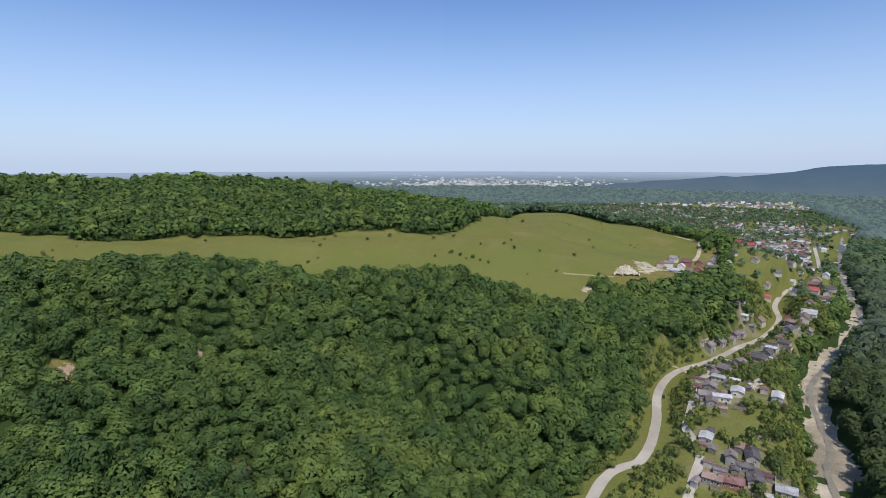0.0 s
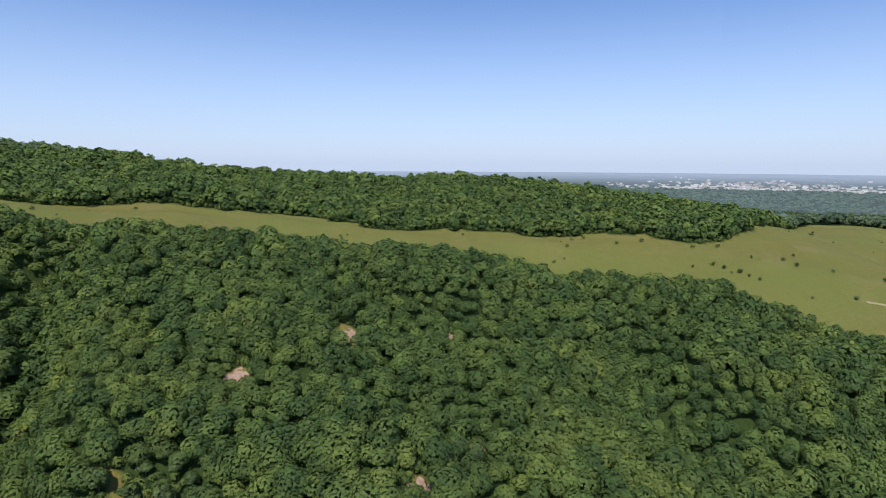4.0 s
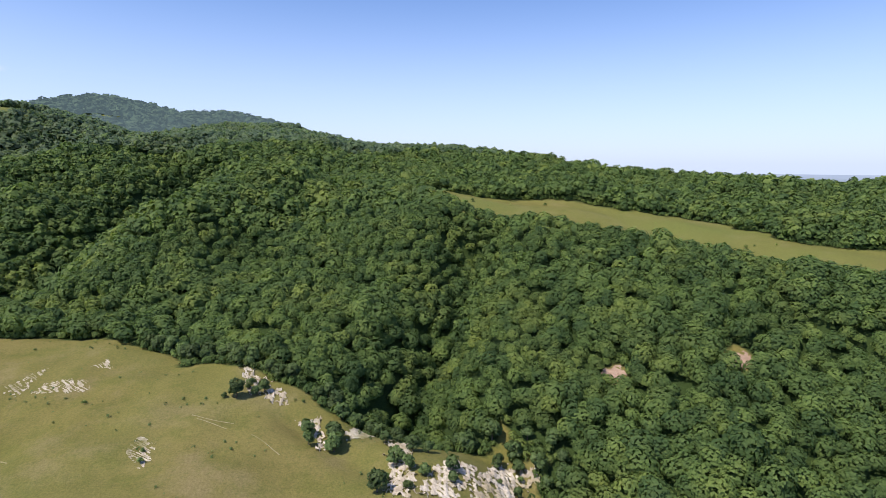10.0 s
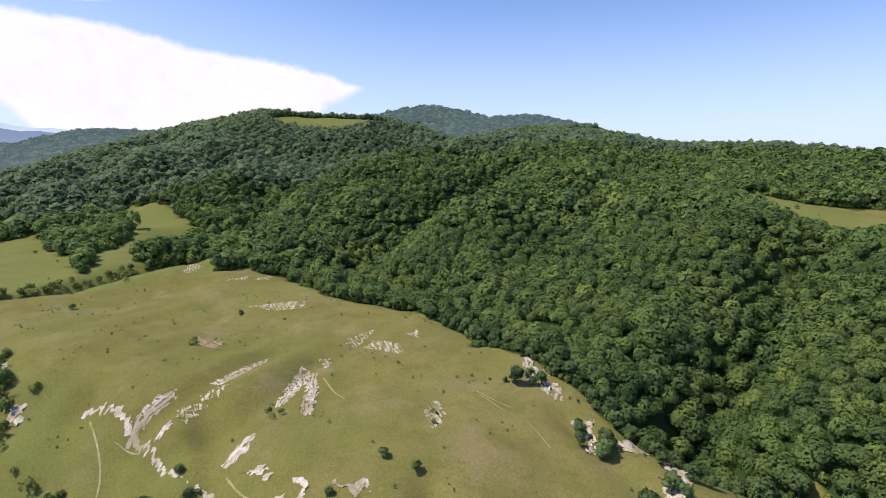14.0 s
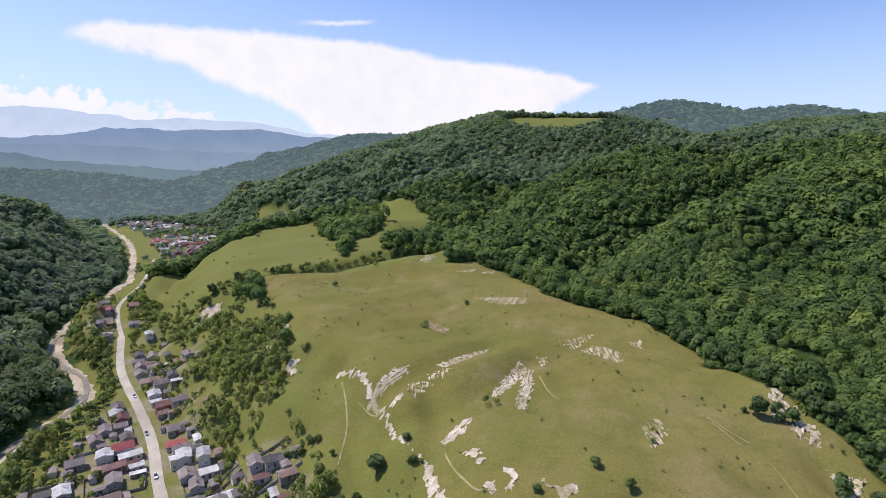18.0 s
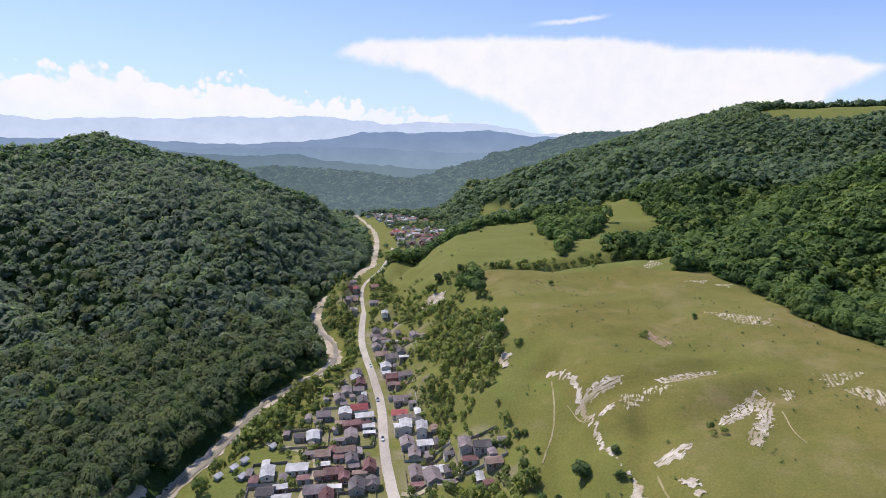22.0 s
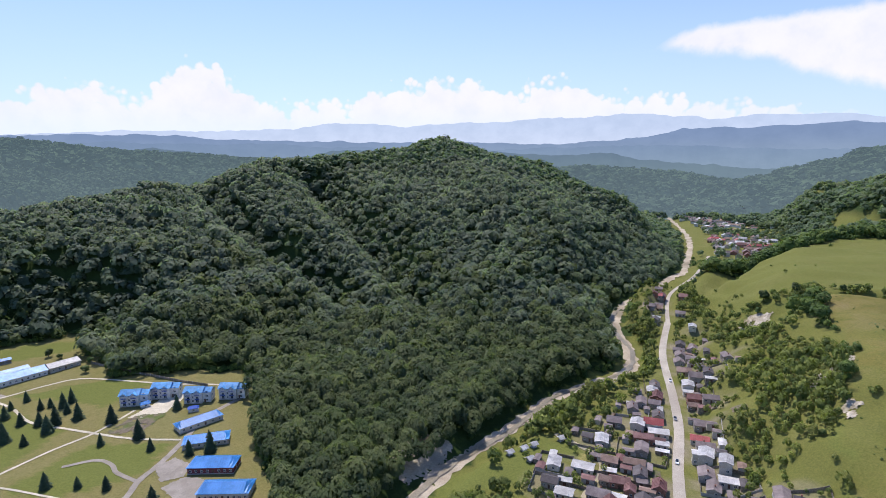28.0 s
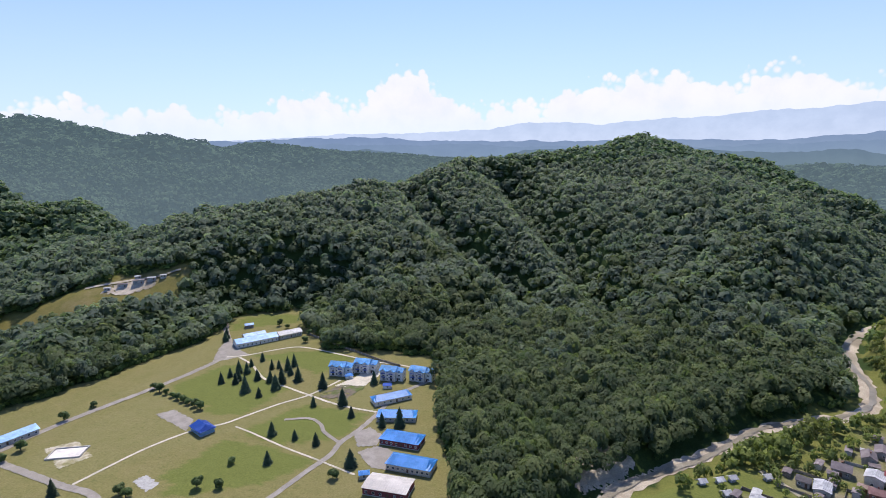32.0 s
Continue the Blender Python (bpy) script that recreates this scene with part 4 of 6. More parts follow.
def patch(name, polygon, mat, label, cell=0.7, ragged=1.1, relief=0.5, lift=0.22, holes=0.0, thin=0.0, stripe=0.0, lean=None, gap=0.25):
    """A bare patch with a ragged outline and its own relief, lying on the ground."""
    xs, ys = [p[0] for p in polygon], [p[1] for p in polygon]
    gx = np.arange(min(xs) - 2, max(xs) + 2, cell)
    gy = np.arange(min(ys) - 2, max(ys) + 2, cell)
    x, y = np.meshgrid(gx, gy, indexing="ij")
    wx, wy = x + ragged * waves(x, y, 5, 21) + 0.5 * ragged * waves(x, y, 1.9, 23), y + ragged * waves(x, y, 4.4, 22) + 0.5 * ragged * waves(x, y, 2.1, 24)
    keep = inside_of(wx, wy, [(float(a), float(b)) for a, b in polygon])
    for a, b in ((thin, 0), (-thin, 0), (0, thin), (0, -thin)) if thin else ():
        keep &= inside_of(wx + a, wy + b, [(float(c), float(d)) for c, d in polygon])
    if holes:
        keep &= waves(x, y, 6, 27) > holes - 1.2
    if stripe:
        long_way = np.linalg.svd(np.array(polygon, float) - np.mean(polygon, axis=0))[2][0] if lean is None else np.array([math.cos(lean), math.sin(lean)])
        u, v = x * long_way[0] + y * long_way[1], y * long_way[0] - x * long_way[1]
        v = v + 0.5 * waves(x, y, 9, 28)
        keep &= waves(u * 0.16, v, stripe, 29) + 0.35 * waves(x, y, 2.6, 30) > -gap
    if keep.sum() < 4:
        keep |= np.hypot(x - np.mean(xs), y - np.mean(ys)) < 1.6
    z = height(x, y) + lift + relief * 0.5 * (waves(x, y, 3.1, 25) + 0.6 * waves(x, y, 1.3, 26)).clip(-0.3, 1)
    k = len(gy)
    i, j = np.where(keep[:-1, :-1])
    f = np.stack([i * k + j, (i + 1) * k + j, (i + 1) * k + j + 1, i * k + j + 1], -1)
    used = np.unique(f)
    back = np.zeros(x.size, int)
    back[used] = np.arange(len(used))
    v = np.stack([x, y, z], -1).reshape(-1, 3)[used]
    return tagged(new(name, big_mesh(name, v, back[f], mat, True)), label, "bare ground", kind="structure")


CHALK_SCARS = [
    [(-256, -105), (-239, -106), (-219, -104), (-210, -100), (-218, -97), (-238, -98), (-253, -99)], [(-254, -102), (-253, -96), (-231, -87), (-203, -80), (-205, -87), (-223, -92), (-241, -98)],
    [(-225, -139), (-241, -134), (-264, -127), (-256, -124), (-238, -126), (-223, -132)], [(-217, -149), (-209, -155), (-200, -157), (-191, -159), (-189, -157), (-194, -152), (-203, -149), (-212, -146)],
    [(-212, -184), (-209, -178), (-202, -166), (-197, -162), (-202, -170)], [(-188, -142), (-197, -139), (-191, -136), (-186, -138)], [(-173, -106), (-188, -100), (-188, -97), (-178, -96), (-171, -101)]]
CHALK_HOLLOWS = [
    [(-164, -91), (-170, -87), (-166, -81), (-160, -76), (-160, -81), (-164, -86)], [(-150, -75), (-156, -73), (-151, -68), (-148, -70)], [(-161, -73), (-163, -68), (-158, -64), (-150, -64), (-152, -67), (-157, -67)],
    [(-160, -59), (-160, -54), (-159, -50), (-163, -47), (-161, -44), (-156, -43), (-154, -48)], [(-186, -148), (-182, -141), (-171, -124), (-166, -110), (-159, -101), (-149, -88), (-143, -81), (-144, -89), (-155, -101), (-162, -105), (-166, -112), (-172, -127)]]
STEPPED_SOIL = [[(-218, -136), (-225, -127), (-215, -128), (-211, -136)], [(-282, -80), (-293, -77), (-289, -58), (-278, -59)], [(-289, -95), (-306, -79), (-283, -85)], [(-303, -60), (-310, -53), (-300, -51)],
                [(-340, -177), (-348, -138), (-334, -133), (-327, -157)], [(-402, -203), (-419, -195), (-407, -193)], [(-387, -219), (-412, -211), (-397, -208)], [(-265, -100), (-268, -94), (-259, -93), (-257, -97)],
                [(-398, -262), (-446, -283), (-436, -267), (-400, -254)], [(-204, -142), (-210, -136), (-209, -130), (-193, -131)], [(-219, -36), (-227, -31), (-219, -26), (-207, -26), (-202, -29)]]
EDGE_CHALK = [[(-279, 7), (-262, 10), (-246, 9), (-250, 14), (-264, 15)], [(-263, 12), (-260, 22), (-253, 18)], [(-246, 15), (-250, 21), (-244, 28), (-238, 26), (-239, 21)],
              [(-227, 28), (-225, 37), (-215, 38), (-206, 36), (-204, 40), (-201, 33), (-217, 33)], [(-214, 62), (-212, 69), (-204, 65)], [(-198, 60), (-196, 69), (-161, 59), (-155, 53), (-160, 49)],
              [(-164, 83), (-188, 106), (-182, 114), (-180, 123), (-174, 119), (-174, 109), (-158, 97), (-151, 76)], [(-155, 57), (-166, 65), (-176, 75), (-178, 90), (-164, 82), (-150, 67)]]
for poly in CHALK_SCARS:
    patch("chalk_scar", poly, CHALK, "white chalk scar washed into the meadow", ragged=0.8, relief=0.35, lift=0.16, holes=0.3, thin=0.6, cell=0.35, stripe=1.3, gap=0.55)
for poly in CHALK_HOLLOWS:
    patch("chalk_gully", poly, CHALK, "eroded pale chalk gully in the meadow", ragged=0.9, relief=0.6, lift=0.16, holes=0.45, thin=0.5, cell=0.4)
for poly in STEPPED_SOIL:
    patch("worn_soil", poly, PALE_SOIL, "pale worn soil with cattle steps in the grass", relief=0.25, holes=0.5, cell=0.35, stripe=1.5, lean=0.55, gap=0.0)
for poly in EDGE_CHALK:
    patch("chalk_bank", poly, CHALK, "broken white chalk bank along the forest edge", relief=2.0, holes=0.55, ragged=1.5, cell=0.5)
for poly in ([(-251, -377), (-266, -388), (-277, -380), (-268, -366), (-254, -364)], [(-208, -254), (-223, -259), (-239, -264), (-236, -256), (-219, -248), (-208, -247)], [(-203, -226), (-210, -229), (-211, -223), (-201, -216)]):
    patch("scarp_cliff", poly, CHALK, "pale crumbling cliff at the plateau rim", relief=1.3, holes=0.35)
patch("bare_bank", [(-219, 50), (-222, 58), (-212, 60), (-206, 53), (-206, 45)], PALE_SOIL, "bare sandy bank below the trees")
patch("bare_slope", [(-284, -182), (-279, -160), (-263, -156), (-273, -178)], EARTH, "reddish bare soil in the meadow", holes=0.6, relief=0.2, lift=0.14, thin=1.5, stripe=1.6, gap=0.3)
for cx, cy, size in CLEARINGS[:7]:
    mat = PALE_SOIL if size > 10 else EARTH
    patch("slip_scar", [(cx - size * 0.7, cy - size * 0.5), (cx, cy - size * 0.8), (cx + size * 0.6, cy - size * 0.2), (cx + size * 0.5, cy + size * 0.6), (cx - size * 0.4, cy + size * 0.7)], mat, "small bare earth slip between the trees", relief=0.9)
patch("chalk_heap", [(157, 488), (168, 506), (180, 513), (185, 494)], CHALK, "white chalk heap at the meadow foot", cell=1.0, relief=2.6, lift=1.6)
patch("quarry_slope", [(202, 575), (227, 588), (220, 525), (193, 500), (186, 503)], PALE_SOIL, "brown quarried slope below the meadow", cell=1.8, holes=0.5)
patch("worn_soil", [(117, 447), (128, 462), (129, 452), (119, 441)], PALE_SOIL, "pale worn soil beside a meadow track", cell=1.2)
patch("rubble_heap", [(196, 342), (205, 345), (203, 322), (189, 308)], CHALK, "heap of pale building rubble beside the lane", cell=0.8, relief=1.0)
patch("gravel_bar", [(8, -262), (-12, -272), (-20, -262), (2, -243), (10, -250)], GRAVEL, "pale gravel bar beside the river", cell=0.9, relief=0.5)
patch("gravel_bar", [(236, 300), (228, 318), (240, 345), (256, 352), (246, 320)], GRAVEL, "pale gravel bar beside the river", cell=1.0, relief=0.5)
patch("gravel_bar", [(205, 250), (214, 290), (226, 300), (222, 270), (210, 244)], GRAVEL, "pale gravel bar beside the river", cell=1.0, relief=0.5)
TRACKS = [([(-236, -13), (-230, -6), (-226, 3)], 0.7), ([(-214, 9), (-208, 13), (-199, 18)], 0.7),
          ([(-167, -99), (-159, -91), (-154, -84), (-149, -75), (-150, -68)], 0.8), ([(-193, -164), (-185, -142)], 0.6), ([(-245, -90), (-222, -72)], 0.8), ([(-232, -11), (-222, 0)], 0.6),
          ([(109, 477), (133, 483), (159, 488)], 2.5)]
for line, wide in TRACKS:
    ribbon("trail", line, wide if wide > 2 else wide * 0.7, TRAIL, "narrow trodden trail through grass", "trail", 0.25, step=1.5, wobble=0.3)
GULLY_LINE = [(-211, -193), (-208, -182), (-202, -167), (-195, -157), (-187, -145), (-178, -133), (-171, -122), (-166, -112), (-163, -105), (-158, -99), (-150, -92)]
patch("chalk_gully", [(x + 0.8, y - 0.6) for x, y in GULLY_LINE] + [(x - 0.8, y + 0.6) for x, y in GULLY_LINE[::-1]], CHALK, "thin broken chalk gully washed down the meadow", cell=0.45, ragged=0.9, relief=0.4, holes=0.75)
ribbon("trail", [(-205, -185), (-193, -172), (-183, -163), (-172, -156), (-161, -149)], 0.7, TRAIL, "narrow trodden trail through grass", "trail", 0.22, step=1.5, wobble=0.35)
patch("rubble_yard", [(447, -385), (450, -398), (432, -410), (412, -420), (404, -408), (424, -390)], GRAVEL, "pale rubble yard of the forest works", cell=1.2, ragged=1.2, relief=1.2, holes=0.3, lift=0.4)
patch("gravel_bank", [(14, -252), (2, -272), (-10, -278), (-24, -270), (-10, -256), (4, -244)], GRAVEL, "bare pale bank above the river bend", cell=0.8, relief=0.9, lift=0.3)
TILLED = material("garden_soil", (0.13, 0.105, 0.075), (0.20, 0.165, 0.12), 0.4, 0.95, 0.6, 2.5, (0.10, 0.13, 0.03), depth=0.2)
GARDENS = [(-178, -262, 9, 7), (-172, -248, 8, 6), (-200, -335, 10, 6), (-205, -346, 9, 6), (-150, -205, 8, 6), (-118, -232, 7, 5), (-106, -214, 7, 5), (-88, -248, 8, 5), (-120, -290, 7, 6), (-176, -284, 8, 5), (-104, -250, 6, 5), (172, 292, 9, 7), (168, 262, 8, 7), (232, 372, 8, 6), (272, 420, 9, 7)]
patch("bare_soil", [(169, -292), (166, -302), (161, -312), (145, -313), (147, -301), (152, -290)], TILLED, "dark bare soil on the dry lawn", cell=0.7, ragged=0.8, relief=0.2, holes=0.4)
for gx, gy, gu, gv in GARDENS:
    turn = 1.15 if gy < 0 else 0.75
    ca, sa = math.cos(turn), math.sin(turn)
    patch("garden_plot", [(gx + a * gu * ca - b * gv * sa, gy + a * gu * sa + b * gv * ca) for a, b in ((-0.5, -0.5), (0.5, -0.5), (0.5, 0.5), (-0.5, 0.5))], TILLED if (gx + gy) % 3 else ROUGH_GRASS, "tilled garden plot behind a village house", cell=0.7, ragged=0.3, relief=0.3)
ribbon("lane", [(-80, -272), (-84, -266), (-89, -259), (-93, -253), (-95, -246), (-95, -240), (-91, -233), (-85, -226), (-80, -220), (-76, -213), (-72, -200)], 3.0, DIRT, "dusty lane curving between the gardens", "lane", 0.3)
ribbon("lane", [(-116, -193), (-124, -184), (-130, -178), (-138, -181), (-144, -184), (-149, -186), (-153, -182)], 3.0, DIRT, "short dusty lane up to the hillside yard", "lane", 0.4)
ribbon("lane", [(106, 215), (118, 233), (126, 244), (129, 253), (132, 273), (140, 287), (152, 308), (157, 321), (168, 332), (183, 348), (200, 385)], 4.2, ROADBED, "pale gravel lane past the riverside houses", "lane", 0.3)
ribbon("lane", [(218, 522), (259, 576), (287, 615), (316, 656), (331, 685), (343, 720), (325, 748)], 4.5, DIRT, "pale dirt road round the meadow", "lane", 0.4, step=4.0)
ribbon("lane", [(-515, -890), (-540, -860), (-570, -850), (-590, -820), (-600, -790)], 2.5, DIRT, "pale lane into the upper hamlet", "lane", 0.4, step=4.0)
ribbon("lane", [(164, 377), (171, 375), (174, 364)], 2.5, DIRT, "short steep track above the road", "lane", 0.4)
ribbon("lane", [(395, -431), (412, -419), (438, -409), (474, -392)], 5.0, GRAVEL, "gravel works track in a clearing", "lane", 0.4)


def thing(name, x, y, z, turn, label, category, group=""):
    ob = tagged(new(name), label, category, group)
    ob.empty_display_size = 0.2
    ob.matrix_basis = pose(x, y, z, 0, 0, turn)
    return ob


def part(name, me, parent, label="", at=None):
    ob = new(name, me)
    ob.parent = parent
    if at is not None:
        ob.matrix_basis = at
    if label:
        tagged(ob, label)
    return ob


def tube(points, radii, sides=6):
    """Rings along points, joined into a tapered tube."""
    v, f = [], []
    for (x, y, z), r in zip(points, radii):
        for k in range(sides):
            a = 6.2832 * k / sides
            v.append((x + r * math.cos(a), y + r * math.sin(a), z))
    for i in range(len(points) - 1):
        for k in range(sides):
            q = (k + 1) % sides
            f.append((i * sides + k, i * sides + q, (i + 1) * sides + q, (i + 1) * sides + k))
    f.append(tuple((len(points) - 1) * sides + k for k in range(sides)))
    return v, f


def joined(pieces):
    v, f = [], []
    for pv, pf in pieces:
        n = len(v)
        v += [tuple(p) for p in pv]
        f += [tuple(int(i) + n for i in q) for q in pf]
    return v, f


def broad_tree(seed, tall, spread, mat, name="tree", label="", lobes=7):
    """A broadleaf tree: tapered trunk with limbs and a crown of overlapping leafy clumps."""
    r = random.Random(seed)
    t = thing(name, 0, 0, 0, 0, label or "leafy green broadleaf tree standing at the meadow edge", "tree" if name == "tree" else "bush")
    limbs = [tube([(0, 0, -0.6), (0.1, 0, tall * 0.25), (0, 0.15, tall * 0.6)], [tall * 0.035, tall * 0.026, tall * 0.012])]
    for k in range(4):
        a = k * 1.6 + r.random()
        limbs.append(tube([(0, 0, tall * 0.28), (math.cos(a) * spread * 0.3, math.sin(a) * spread * 0.3, tall * 0.45), (math.cos(a) * spread * 0.6, math.sin(a) * spread * 0.6, tall * 0.6)], [tall * 0.015, tall * 0.01, tall * 0.004], 5))
    part("trunk", mesh_of("trunk", *joined(limbs), BARK), t)
    forms = leaf_forms(150, lobes + 1, seed, 0.26, 0.6, 6)
    clumps = []
    for k, (v, f, n) in enumerate(forms):
        a, d = k * 2.4 + r.random(), (0.0 if k == 0 else spread * r.uniform(0.35, 0.6))
        s = spread * (0.75 if k == 0 else r.uniform(0.38, 0.6))
        c = np.array([math.cos(a) * d, math.sin(a) * d, tall * (0.62 if k == 0 else r.uniform(0.28, 0.70))])
        clumps.append((v * np.array([s, s, s * 0.95]) + c, n))
    v, n = np.concatenate([a for a, b in clumps]), np.concatenate([b for a, b in clumps])
    part("crown", big_mesh("crown", v, np.arange(len(v)).reshape(-1, 3), mat, True, n), t)
    return t


def spruce(seed, tall, spread, label):
    """A spruce: straight trunk and drooping tiers of boughs with ragged tips."""
    r = random.Random(seed)
    t = thing("conifer", 0, 0, 0, 0, label, "conifer", "spruces of the camp")
    part("trunk", mesh_of("trunk", *tube([(0, 0, -0.5), (0, 0, tall * 0.5), (0, 0, tall * 0.97)], [tall * 0.022, tall * 0.014, tall * 0.003]), BARK), t)
    tiers, n = [], 12
    for k in range(n):
        f = k / (n - 1)
        z, rad = tall * (0.06 + 0.86 * f), spread * (1 - f) ** 0.62 * r.uniform(0.82, 1.12) + 0.15
        boughs = max(5, int(15 * (1 - f) + 5))
        for q in range(boughs):
            a = 6.2832 * (q + r.uniform(-0.4, 0.4)) / boughs
            d, wide = rad * r.uniform(0.75, 1.15), rad * 0.34 + 0.18
            ca, sa, dip = math.cos(a), math.sin(a), rad * r.uniform(0.25, 0.5)
            tip = (ca * d, sa * d, z - dip)
            left = (ca * d * 0.45 - sa * wide, sa * d * 0.45 + ca * wide, z - dip * 0.35)
            right = (ca * d * 0.45 + sa * wide, sa * d * 0.45 - ca * wide, z - dip * 0.35)
            root = (0, 0, z + tall * 0.09)
            tiers.append(([root, left, tip, right, (ca * d * 0.3, sa * d * 0.3, z - dip * 0.7)], [(0, 1, 2), (0, 2, 3), (1, 4, 2), (4, 3, 2)]))
    part("crown", mesh_of("crown", *joined(tiers), NEEDLE), t)
    return t


GRID_X, GRID_Y = np.arange(-700, 504, 4.0), np.arange(-1260, 1264, 4.0)
GRID_Z = height(*np.meshgrid(GRID_X, GRID_Y, indexing="ij"))


def ground_z(x, y):
    """Height of the ground at one spot."""
    u, v = (x + 700) / 4.0, (y + 1260) / 4.0
    i, j = int(math.floor(u)), int(math.floor(v))
    if not (0 <= i < len(GRID_X) - 1 and 0 <= j < len(GRID_Y) - 1):
        return float(rough_height(np.array([x]), np.array([y]))[0])
    u, v = u - i, v - j
    return float((GRID_Z[i, j] * (1 - u) + GRID_Z[i + 1, j] * u) * (1 - v) + (GRID_Z[i, j + 1] * (1 - u) + GRID_Z[i + 1, j + 1] * u) * v)


def spread_out(kinds, spots, seed, lo=0.8, hi=1.25, sink=0.1):
    """Copies of ready kinds on the ground; the first ones are the kinds themselves."""
    r = random.Random(seed)
    for k, (x, y) in enumerate(spots):
        s = r.uniform(lo, hi)
        m = pose(x, y, ground_z(x, y) - sink, 0, 0, r.uniform(0, 360)) @ Matrix.Diagonal((s, s, s * r.uniform(0.9, 1.12), 1))
        src = kinds[k % len(kinds)]
        if k < len(kinds):
            src.matrix_basis = m
        else:
            c = copy_thing(src, Matrix.Identity(4))
            c.matrix_basis = m


TREES = [broad_tree(100 + k, 9.5, 3.9, LEAF_TREE) for k in range(6)]
EDGE_TREES = [(-214, 31), (-245, 5), (-252, 11), (-210, 41), (-247, 17), (-202, 66), (-173, 61), (-186, 74), (-169, 77), (-206, 41), (-163, 46), (-161, -128),
              (-205, 30), (-200, 39), (-199, 60), (-167, 65), (-162, 74), (-181, 113), (-185, 105), (-246, 13), (-188, 68), (-179, 58), (-166, 104),
              (-281, -395), (-304, -391), (-325, -370), (-270, -385), (-441, -321), (-464, -315), (-503, -312), (-423, -326), (-480, -318)]
spread_out(TREES, EDGE_TREES, 5, 0.55, 1.0)
for k, (x, y) in enumerate(EDGE_ROW[:280]):
    size = random.uniform(0.75, 1.2)
    copy_thing(TREES[k % 6], Matrix.Identity(4)).matrix_basis = pose(x, y, ground_z(x, y) - 0.1, 0, 0, random.uniform(0, 360)) @ Matrix.Diagonal((size, size, size * random.uniform(0.9, 1.1), 1))
BUSHES = [broad_tree(200 + k, 3.2, 1.8, LEAF_BUSH, "bush", "round green bush growing alone in the grass", 4) for k in range(4)]
LONE_BUSHES = [(-320, -172), (-318, -171), (-322, -173), (-171, -175), (-167, -177), (-162, -110), (-170, -119), (-162, -128), (-162, -184), (-164, -177), (-186, -214), (-150, -154), (-153, -147), (-165, -156), (-160, 56), (-169, 47), (-172, 52), (-177, 112), (-170, 98),
               (-263, -56), (-161, -111), (-163, -107), (-154, -56), (-257, 13), (-214, -29), (-206, -29), (-175, -43), (-170, -30), (-172, -177), (-173, -172), (-164, -179), (-162, -182), (-152, -124), (-148, -130),
               (-189, 109), (-182, 114), (-246, 0), (21, 472), (16, 480), (33, 471), (36, 509), (68, 507), (70, 545), (8, 485), (-7, 477), (152, 664), (-72, 505), (-52, 520), (-14, 539), (94, 515), (103, 477), (178, 629),
               (126, 457), (144, 486), (27, 475), (40, 468)]
spread_out(BUSHES, LONE_BUSHES, 6, 0.5, 1.25)


